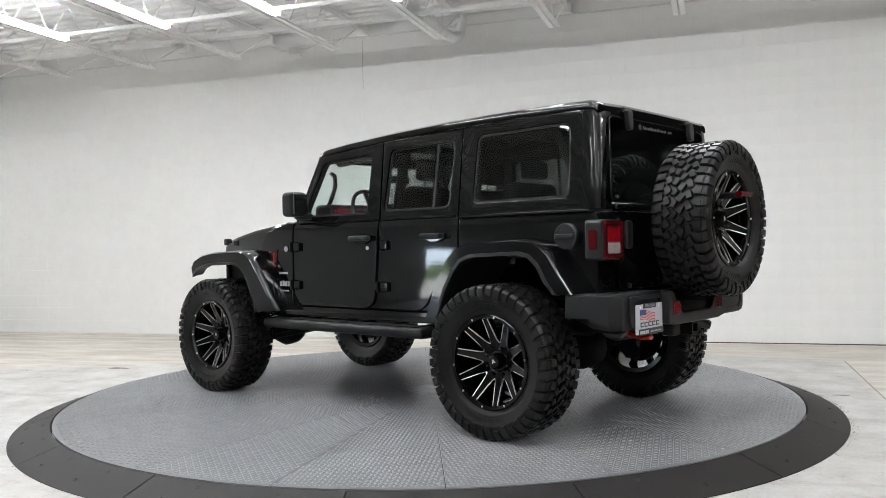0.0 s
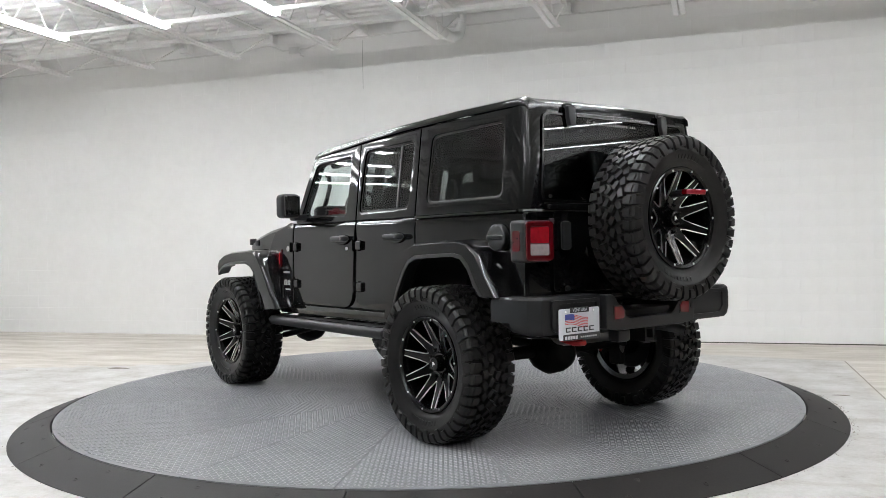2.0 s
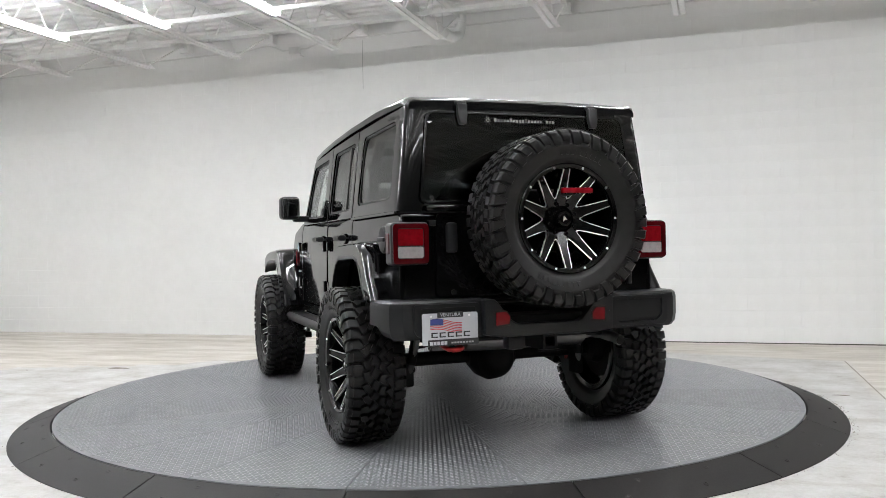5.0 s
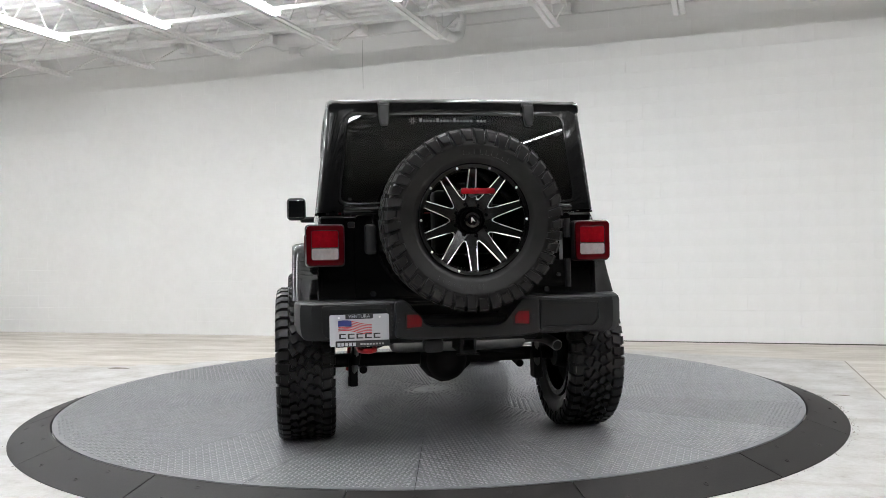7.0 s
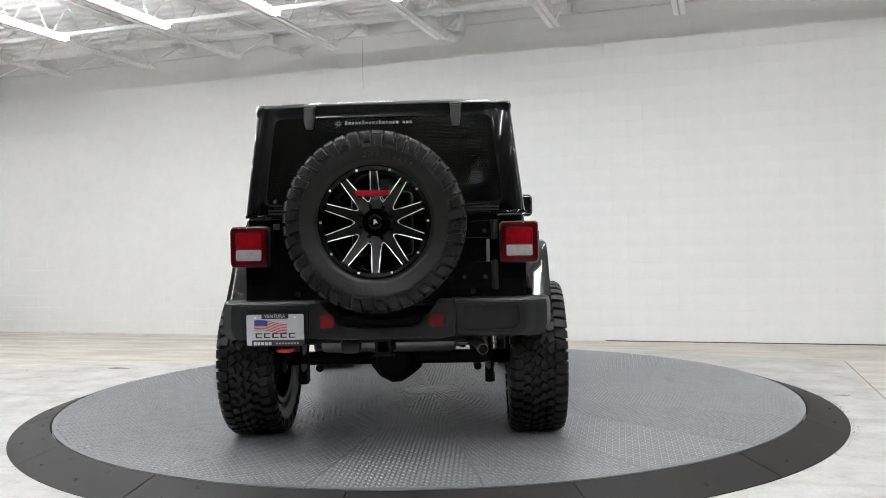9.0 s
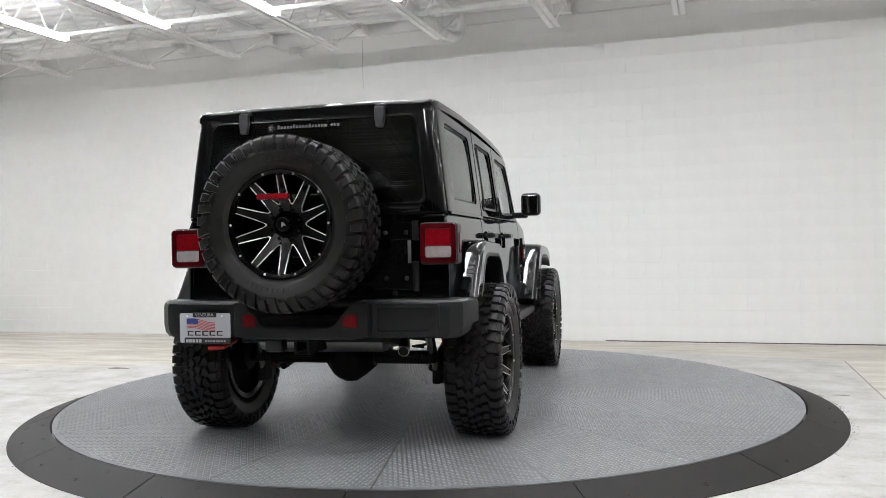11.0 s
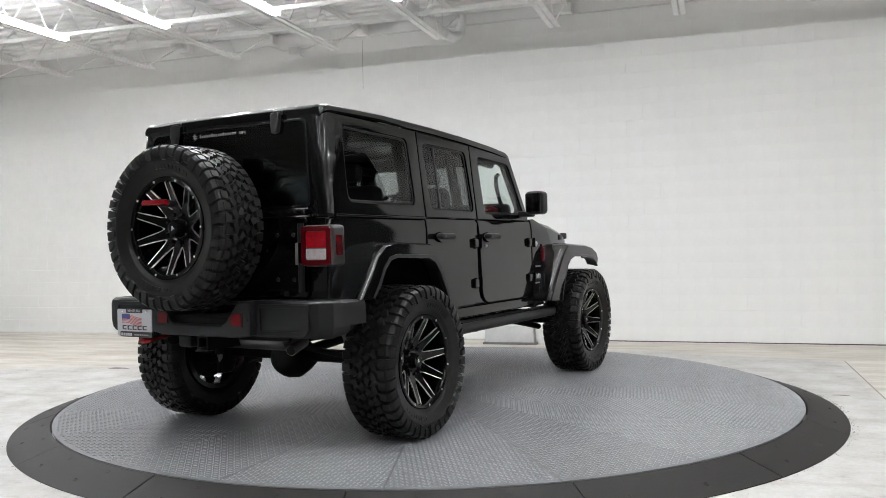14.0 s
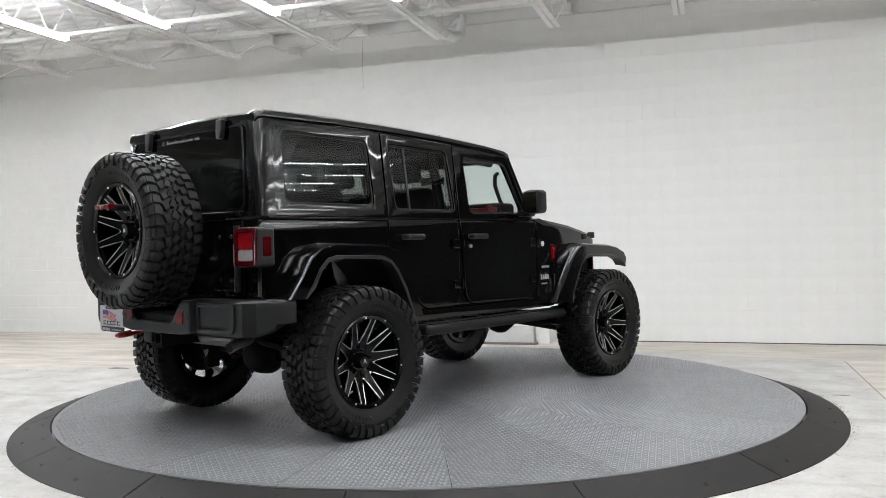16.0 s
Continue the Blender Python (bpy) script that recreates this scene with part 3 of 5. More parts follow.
def side_y(z):
    """Half width of the body at a height: upright below the belt, leaning in above it."""
    if z <= 1.385:
        return 0.807 - 0.010 * (z - 0.75)
    return 0.803 - 0.118 * (z - 1.385)


def lay_side(s):
    return lambda a, b, w: (a, s * (side_y(b) + w), b)


def lay_flat(s):
    return lambda a, b, w: (a, s * w, b)


def lay_rear(x_of):
    return lambda a, b, w: (x_of(b) + w, a, b)


def loft(sections, cap=True):
    b = bmesh.new()
    rings = [[b.verts.new(p) for p in sec] for sec in sections]
    n = len(rings[0])
    for p, q in zip(rings, rings[1:]):
        for k in range(n):
            b.faces.new((p[k], p[(k + 1) % n], q[(k + 1) % n], q[k]))
    if cap:
        b.faces.new(rings[0]), b.faces.new(list(reversed(rings[-1])))
    bmesh.ops.recalc_face_normals(b, faces=b.faces)
    return b


def split_points(outline, z):
    """Adds points where an outline crosses a height, so that a plate can bend there."""
    out = []
    n = len(outline)
    for k in range(n):
        a, c = outline[k], outline[(k + 1) % n]
        out.append(a)
        if (a[1] - z) * (c[1] - z) < 0:
            f = (z - a[1]) / (c[1] - a[1])
            out.append((a[0] + f * (c[0] - a[0]), z))
    return out


def bowed(bm, s, z0, z1, sag, cuts=10, roll=0.0):
    """Cuts a side plate into level strips and bows it outwards by sag at mid height."""
    for k in range(1, cuts):
        z = z0 + (z1 - z0) * k / cuts
        bmesh.ops.bisect_plane(bm, geom=bm.verts[:] + bm.edges[:] + bm.faces[:], dist=1e-5, plane_co=(0, 0, z), plane_no=(0, 0, 1))
    zm, h = (z0 + z1) / 2, (z1 - z0) / 2
    for v in bm.verts:
        v.co.y += s * sag * (1 - min(1.0, ((v.co.z - zm) / h) ** 2))
        if roll and v.co.z > z1 - 0.10:
            v.co.y -= s * roll * ((v.co.z - z1 + 0.10) / 0.10) ** 2
    return bm


# ---- wheels ----
WHEEL = {}


def wheel_meshes():
    hw = 0.163
    prof = [(0.280, 0.10), (0.286, 0.118), (0.300, 0.130), (0.318, 0.140), (0.322, 0.1435), (0.330, 0.145), (0.365, 0.158), (0.378, 0.1605), (0.382, 0.163), (0.392, 0.163),
            (0.396, 0.160), (0.425, 0.158), (0.446, 0.148), (0.452, 0.128), (0.4525, 0.07), (0.453, 0.0)]
    prof = prof + [(r, -y) for r, y in reversed(prof[:-1])]
    WHEEL["tyre"] = finish(lathe(prof, "y", 96, closed=True), "wheel", RUBBER, 0.9)

    b = bmesh.new()
    rng = random.Random(4)

    def lump(t0, y0, lt, ly, skew, r0, r1, shrink=0.84, taper=0.0):
        vs = []
        for r, k in ((r0, 1.0), (r1, shrink)):
            for st, sy in ((-1, -1), (1, -1), (1, 1), (-1, 1)):
                lw = lt * (1 + taper * sy)
                dt, dy = st * lw * 0.5 * k, sy * ly * 0.5 * k
                a = t0 + (dt * math.cos(skew) - dy * math.sin(skew)) / TYRE_R
                y = y0 + dt * math.sin(skew) + dy * math.cos(skew)
                vs.append(b.verts.new((r * math.cos(a), y, r * math.sin(a))))
        for f in ((4, 5, 6, 7), (0, 1, 5, 4), (1, 2, 6, 5), (2, 3, 7, 6), (3, 0, 4, 7)):
            b.faces.new([vs[k] for k in f])

    n = 44
    st = 2 * math.pi / n
    for k in range(n):
        a = st * k
        long = k % 2
        # interlocking centre blocks, split and skewed unevenly
        lump(a, 0.021, 0.054, 0.034, 0.55 + rng.uniform(-0.15, 0.15), 0.448, 0.4765, 0.84, 0.15)
        lump(a + st * 0.52, -0.022, 0.052, 0.035, 0.55 + rng.uniform(-0.15, 0.15), 0.448, 0.4765, 0.84, -0.15)
        lump(a + st * 0.22, 0.067, 0.050, 0.042, -0.42 + rng.uniform(-0.15, 0.15), 0.448, 0.476, 0.84, 0.1)
        lump(a + st * 0.74, -0.068, 0.050, 0.042, -0.42 + rng.uniform(-0.15, 0.15), 0.448, 0.476, 0.84, -0.1)
        for s in (-1, 1):
            ph = a + (st * 0.6 if s > 0 else 0.1 * st)
            lump(ph, s * 0.120, 0.049, 0.054, 0.10 * s, 0.442, 0.475, 0.88)
            # shoulder lug, wrapped over the edge and down the sidewall
            vs = []
            low = 0.022 * long
            for (r, y), wd, lean in (((0.470, 0.140), 0.048, 0.0), ((0.466, 0.157), 0.047, 0.0), ((0.455, 0.169), 0.045, 0.04), ((0.432, 0.1745), 0.041, 0.12), ((0.412 - low, 0.1725), 0.032, 0.25), ((0.405 - low, 0.158), 0.034, 0.25), ((0.450, 0.143), 0.050, 0.0)):
                for side in (-1, 1):
                    q = ph + (side * wd * 0.5 + lean * 0.05) / r
                    vs.append(b.verts.new((r * math.cos(q), s * y, r * math.sin(q))))
            for j in range(6):
                b.faces.new((vs[2 * j], vs[2 * j + 1], vs[2 * j + 3], vs[2 * j + 2]))
            b.faces.new([vs[2 * j] for j in range(7)]), b.faces.new([vs[2 * j + 1] for j in range(7)])
            # thin fin in the groove between two shoulder lugs
            vs = []
            for (r, y), wd in (((0.447, 0.160), 0.007), ((0.430, 0.1645), 0.008), ((0.398, 0.1655), 0.010), ((0.390, 0.158), 0.010), ((0.440, 0.150), 0.007)):
                for side in (-1, 1):
                    q = ph + st * 0.5 + (side * wd * 0.5 + 0.006) / r
                    vs.append(b.verts.new((r * math.cos(q), s * y, r * math.sin(q))))
            for j in range(4):
                b.faces.new((vs[2 * j], vs[2 * j + 1], vs[2 * j + 3], vs[2 * j + 2]))
            b.faces.new([vs[2 * j] for j in range(5)]), b.faces.new([vs[2 * j + 1] for j in range(5)])
    WHEEL["tread"] = finish(b, "tread", RUBBER, 0.4)

    # raised lettering on the sidewall, as plain bars
    b = bmesh.new()
    vs = []
    for y in (0.157, 0.1625):
        for r in (0.338, 0.362):
            for da in (-0.03, 0.03):
                vs.append(b.verts.new((r * math.cos(da), y - 0.012 * (0.365 - r) / 0.03, r * math.sin(da))))
    for f in ((4, 5, 7, 6), (0, 1, 5, 4), (1, 3, 7, 5), (3, 2, 6, 7), (2, 0, 4, 6)):
        b.faces.new([vs[j] for j in f])
    WHEEL["bars"] = finish(b, "sidewall_bar", RUBBER, 0.4)

    rim = [(0.250, -0.135), (0.284, -0.140), (0.292, -0.125), (0.282, -0.105), (0.262, -0.07), (0.262, 0.06), (0.281, 0.105), (0.294, 0.118), (0.294, 0.134), (0.287, 0.140), (0.270, 0.136), (0.263, 0.122), (0.255, 0.05), (0.250, -0.10)]
    WHEEL["rim"] = finish(lathe(rim, "y", 72, closed=True), "rim", RIM_BLACK, 0.5)
    lay = lambda a, c, w: (a, w, c)

    def dish(a, c, w):
        """The spokes fall back towards the hub."""
        return (a, w - 0.075 * max(0.0, min(1.0, (0.268 - math.hypot(a, c)) / 0.158)), c)

    def half(r):
        return 0.0285 - (r - 0.115) * 0.058

    stops = [0.070, 0.115, 0.160, 0.210, 0.268]
    sp = [(r, -half(max(r, 0.115))) for r in stops] + [(r, half(max(r, 0.115))) for r in reversed(stops)]
    WHEEL["spoke"] = finish(prism(sp, dish, 0.068, 0.121, 0.002, 1), "spoke", RIM_BLACK, 0.5)

    # milled line round each gap: out along one spoke, round at the hub, back along the next
    def edge_point(r, inset, sgn):
        hw = half(r) - inset
        c, s = math.cos(radians(18)), math.sin(radians(18))
        return r * c + hw * s, sgn * (r * s - hw * c)

    def gap_path(inset):
        far = [edge_point(r, inset, 1) for r in (0.267, 0.235, 0.20, 0.170, 0.145)]
        apex = 0.102 - inset * 1.4
        p, q = edge_point(0.130, inset, 1), edge_point(0.130, inset, -1)
        bend = []
        for k in range(9):
            f = k / 8
            bend.append((p[0] * (1 - f) ** 2 + apex * 2 * f * (1 - f) + q[0] * f * f, p[1] * (1 - f) ** 2 + q[1] * f * f))
        return far + bend + [(x, -y) for x, y in reversed(far)]

    o, n = gap_path(0.0), gap_path(0.0046)
    WHEEL["trim"] = finish(prism(o + list(reversed(n)), dish, 0.112, 0.1230), "spoke_trim", MILLED, 0.5)
    WHEEL["hub"] = finish(lathe([(0.105, -0.02), (0.105, 0.040), (0.100, 0.0475), (0.094, 0.0475), (0.090, 0.044), (0.070, 0.044), (0.062, 0.038), (0.050, 0.038), (0.046, 0.072), (0.040, 0.086), (0.028, 0.088), (0.026, 0.085), (0.001, 0.085)], "y", 40), "hub", RIM_BLACK, 0.5)
    WHEEL["nut"] = finish(lathe([(0.010, 0.036), (0.010, 0.056), (0.006, 0.059)], "y", 6), "lug_nut", RIM_BLACK, 0.4)
    WHEEL["rivet"] = finish(lathe([(0.0068, 0.134), (0.0068, 0.140), (0.003, 0.143)], "y", 8), "rivet", MILLED, 0.4)
    WHEEL["mark"] = finish(prism([(-0.012, -0.012), (0.0, -0.004), (0.012, -0.012), (0.004, 0.013), (-0.004, 0.013)], lay, 0.085, 0.087), "cap_mark", MILLED)
    WHEEL["disc"] = finish(lathe([(0.06, -0.06), (0.165, -0.06), (0.165, -0.038), (0.06, -0.038)], "y", 40, closed=True), "brake_disc", UNDER, 0.5)
    WHEEL["drum"] = finish(lathe([(0.09, -0.15), (0.11, -0.08), (0.20, -0.070), (0.205, -0.055), (0.12, -0.035), (0.10, -0.015)], "y", 28), "hub_carrier", UNDER, 0.5)


def add_wheel(m, turn, label="", spare=False):
    spin = m @ pose(0, 0, 0, 0, turn, 0)
    w = part("wheel", WHEEL["tyre"], None, car, label, m=spin)
    tr = part("tread", WHEEL["tread"], None, w)
    tr["kind"] = "stuff"
    for k in range(18):
        part("sidewall_bar", WHEEL["bars"], None, w, m=pose(0, 0, 0, 0, 40 + (k % 9) * 4.9 + 180 * (k // 9), 0))
    for nm, key in (("rim", "rim"), ("hub", "hub"), ("cap_mark", "mark")):
        part(nm, WHEEL[key], None, w)
    for k in range(10):
        q = pose(0, 0, 0, 0, 36 * k, 0)
        part("spoke", WHEEL["spoke"], None, w, m=q)
        part("spoke_trim", WHEEL["trim"], None, w, m=pose(0, 0, 0, 0, 36 * k + 18, 0))
        a = radians(36 * k + 18)
        part("rivet", WHEEL["rivet"], None, w, m=Matrix.Translation((0.278 * math.cos(a), 0, 0.278 * math.sin(a))))
    for k in range(8):
        a = radians(45 * k)
        part("lug_nut", WHEEL["nut"], None, w, m=Matrix.Translation((0.082 * math.cos(a), 0, 0.082 * math.sin(a))))
    if not spare:
        part("brake_disc", WHEEL["disc"], None, w)
        part("hub_carrier", WHEEL["drum"], None, w)
    return w


# ---- body ----
def arch(cx, r, z_low, a0=0, a1=180, n=14, squash=1.0):
    return [(cx + r * math.cos(radians(a0 + (a1 - a0) * k / n)), max(z_low, 0.50 + r * squash * math.sin(radians(a0 + (a1 - a0) * k / n)))) for k in range(n + 1)]


def build_body():
    # tub: one solid below the belt, with the rear wheel arches cut through its underside
    prof = [(2.14, 0.74), (0.62, 0.74), (0.60, 0.80), (0.46, 1.02), (0.28, 1.15), (0.0, 1.17), (-0.28, 1.14), (-0.42, 1.02), (-0.50, 0.88), (-0.655, 0.84), (-0.655, 1.375), (2.14, 1.375)]
    body = part("body", prism(prof, lambda a, b, w: (a, w, b), -0.790, 0.790, 0.02, 2), PAINT, car)
    for s in (-1, 1):
        lay = lay_side(s)
        q = [(0.402, 1.375), (-0.58, 1.375), (-0.635, 1.36), (-0.655, 1.32), (-0.655, 0.86), (-0.62, 0.845), (-0.50, 0.86), (-0.44, 1.0), (-0.30, 1.13), (0.0, 1.17), (0.28, 1.15), (0.402, 1.08)]
        part("quarter_panel", bowed(prism(q, lay, -0.03, 0.0, 0.008), s, 0.74, 1.39, 0.0012, 24, 0.014), PAINT, body)
        c = [(2.155, 1.40), (2.155, 0.74), (2.30, 0.70), (2.62, 0.74), (2.62, 1.16), (2.5, 1.33), (2.24, 1.41)]
        part("cowl_side", bowed(prism(c, lay, -0.12, 0.0, 0.010), s, 0.74, 1.39, 0.0012, 24, 0.014), PAINT, body)
        sill = [(2.40, 0.66), (0.60, 0.66), (0.56, 0.735), (2.40, 0.735)]
        part("sill", prism(sill, lay, -0.06, -0.006, 0.008), PAINT, body)
        # chrome-edged belt moulding
        part("belt_rail", box(-0.60, 0.39, s * 0.803 - 0.012, s * 0.803 + 0.012, 1.372, 1.388, 0.005), PAINT, body)
    part("tailgate", prism(rounded([(-0.655, 0.905), (0.60, 0.905), (0.60, 1.345), (0.585, 1.375), (-0.645, 1.375), (-0.655, 1.345)], 0.03), lay_rear(lambda z: -0.655), 0.0, -0.018, 0.006), PAINT, body)
    part("tailgate_rail", box(-0.700, -0.655, -0.66, 0.66, 1.382, 1.418, 0.012), PAINT, body)
    part("rear_sill", box(-0.70, -0.62, -0.70, 0.70, 0.868, 0.898, 0.012), PAINT, body)
    # tailgate handle, reinforcing hinges on the other edge and the small plate between them
    part("tailgate_handle", box(-0.705, -0.668, 0.475, 0.545, 1.15, 1.32, 0.02), PLASTIC, body)
    part("tailgate_latch", box(-0.685, -0.668, 0.595, 0.635, 1.30, 1.335, 0.008), PLASTIC, body)
    for z0, z1 in ((0.945, 1.10), (1.23, 1.33)):
        part("tailgate_hinge", prism(rounded([(-0.36, z0), (-0.62, z0), (-0.62, z1), (-0.50, z1), (-0.36, z0 + 0.45 * (z1 - z0))], 0.02), lay_rear(lambda z: -0.672), 0.0, -0.02, 0.006), RIM_BLACK, body)
        part("hinge_knuckle", rod((-0.694, -0.625, z0 - 0.005), (-0.694, -0.625, z1 + 0.005), 0.019, 12), PLASTIC, body)
        for y in (-0.45, -0.57):
            part("hinge_bolt", lathe([(0.013, 0), (0.013, -0.006), (0.006, -0.009)], "x", 8, Matrix.Translation((-0.692, y, (z0 + z1) / 2 - 0.01))), PLASTIC, body)
    part("tailgate_label", box(-0.6905, -0.688, -0.598, -0.578, 1.09, 1.225, 0.0), STICKER, body)
    part("spare_carrier", box(-0.80, -0.66, -0.17, 0.17, 1.14, 1.50, 0.03), UNDER, body)
    for s in (-1, 1):
        part("tailgate_bumper", lathe([(0.016, 0), (0.016, -0.02)], "x", 10, Matrix.Translation((-0.67, s * 0.5, 0.93))), PLASTIC, body)
    # round fuel door
    fl = part("fuel_door", lathe([(0.078, 0.0), (0.078, 0.030), (0.070, 0.038), (0.020, 0.040), (0.001, 0.040)], "y", 32, Matrix.Translation((-0.455, 0.808, 1.232))), PLASTIC, body)
    part("grip", box(-0.520, -0.390, 0.842, 0.860, 1.218, 1.246, 0.008), PLASTIC, fl)
    return body


def build_cabin():
    # roof shell
    st = ((-0.625, 0.690, 1.985, 1.992), (-0.605, 0.700, 2.002, 2.012), (-0.55, 0.706, 2.012, 2.026), (0.0, 0.712, 2.016, 2.037), (0.6, 0.714, 2.004, 2.032), (1.1, 0.712, 1.985, 2.015), (1.55, 0.706, 1.960, 1.985), (1.78, 0.698, 1.938, 1.955), (1.85, 0.690, 1.920, 1.932), (1.875, 0.680, 1.900, 1.908))
    secs = []
    for x, w, ze, zt in ((p + (0.035 if p > 1.7 else 0), q + 0.026, r + 0.018, v + 0.018) for p, q, r, v in st):
        half = [(w + 0.010, ze - 0.048), (w + 0.012, ze - 0.030), (w + 0.004, ze - 0.008), (w - 0.022, ze + 0.004), (w - 0.07, zt - 0.010), (w * 0.55, zt - 0.002)]
        top = half + [(0, zt)] + [(-y, z) for y, z in reversed(half)]
        low = [(-(w - 0.03), ze - 0.05), (-(w * 0.5), zt - 0.045), (0, zt - 0.04), (w * 0.5, zt - 0.045), (w - 0.03, ze - 0.05)]
        secs.append([(x, y, z) for y, z in top + low])
    roof = part("roof", loft(secs), PAINT, car, sharp=0.7)
    part("roof_seam", box(1.073, 1.079, -0.69, 0.69, 1.985, 2.0185, 0), GAP_DARK, roof)
    for s in (-1, 1):
        lay = lay_side(s)
        hole = rounded([(0.290, 1.462), (0.272, 1.905), (-0.440, 1.915), (-0.458, 1.462)], 0.055, 5)
        out = [(0.397, 1.388), (0.397, 1.975), (-0.56, 1.985), (-0.60, 1.388)]
        q = part("hardtop_side", holed(out, [hole], lay, -0.035, 0.0, 0.006), PAINT, roof)
        trim_in = rounded([(0.276, 1.476), (0.260, 1.892), (-0.428, 1.902), (-0.444, 1.476)], 0.05, 5)
        part("window_seal", holed(hole, [trim_in], lay, -0.026, -0.010, 0.003), RUBBER, q)
        part("pane", bowed(prism(trim_in, lay, -0.024, -0.019), s, 1.46, 1.91, 0.007), TINT, q, "dark tinted quarter window")
        # rounded rear corner
        cor = [(-0.54, 0.0), (-0.605, 0.0), (-0.634, -0.006), (-0.651, -0.020), (-0.658, -0.040), (-0.660, -0.09), (-0.660, -0.150), (-0.61, -0.150), (-0.58, -0.05), (-0.54, -0.03)]
        secs = []
        for z, dx in ((1.388, 0.0), (1.70, 0.012), (1.965, 0.034), (2.008, 0.045)):
            secs.append([(x + dx, s * (side_y(z) + w + 0.002), z) for x, w in cor])
        part("corner_pillar", loft(secs), PAINT, roof, sharp=0.8)
    rx = lambda z: -0.664 + 0.072 * (z - 1.40)
    part("rear_header", prism([(-0.69, 1.942), (0.69, 1.942), (0.685, 1.995), (-0.685, 1.995)], lay_rear(rx), 0.03, 0.0, 0.006), PAINT, roof)
    gl = rounded([(-0.690, 1.425), (0.690, 1.425), (0.632, 1.948), (-0.632, 1.948)], 0.05, 5)
    gl_in = rounded([(-0.672, 1.442), (0.672, 1.442), (0.616, 1.932), (-0.616, 1.932)], 0.045, 5)
    lg = part("rear_window", holed(gl, [gl_in], lay_rear(rx), -0.004, -0.016, 0.003), PAINT, car, "dark tinted rear window")
    part("pane", prism(gl_in, lay_rear(rx), -0.006, -0.012), REAR_TINT, lg)
    for s in (-1, 1):
        y = s * 0.419
        arm = [(y - 0.030, 1.992), (y + 0.030, 1.992), (y + 0.030, 1.925), (y + 0.020, 1.872), (y - 0.020, 1.872), (y - 0.030, 1.925)]
        part("window_hinge", prism(arm, lay_rear(rx), -0.010, -0.045, 0.008), FLARE_TRIM, lg)
        part("hinge_pad", box(-0.64, -0.585, y - 0.035, y + 0.035, 1.985, 2.012, 0.010), FLARE_TRIM, lg)
    part("bump_stop", lathe([(0.010, 0), (0.010, -0.012)], "x", 10, Matrix.Translation((rx(1.46) - 0.012, 0.62, 1.46))), PLASTIC, lg)
    # sticker along the top of the glass, as plain bars
    for k in range(20):
        y = 0.215 - k * 0.0195
        h = 0.022 if k in (0, 5, 10, 16) else 0.015
        if k not in (16,):
            part("sticker_bar", prism([(y, 1.896), (y - 0.014, 1.896), (y - 0.014, 1.896 + h), (y, 1.896 + h)], lay_rear(rx), -0.0125, -0.0132), STICKER, lg)
    bug = None
    for k in range(8):
        a = math.pi * (k + 0.5) / 4
        bug = prism([(0.255 + 0.006 * math.cos(a - 0.5), 1.904 + 0.006 * math.sin(a - 0.5)), (0.255 + 0.030 * math.cos(a), 1.904 + 0.030 * math.sin(a)), (0.255 + 0.006 * math.cos(a + 0.5), 1.904 + 0.006 * math.sin(a + 0.5))], lay_rear(rx), -0.0125, -0.0132, 0, 1, bug)
    part("sticker_emblem", bug, STICKER, lg)
    return roof


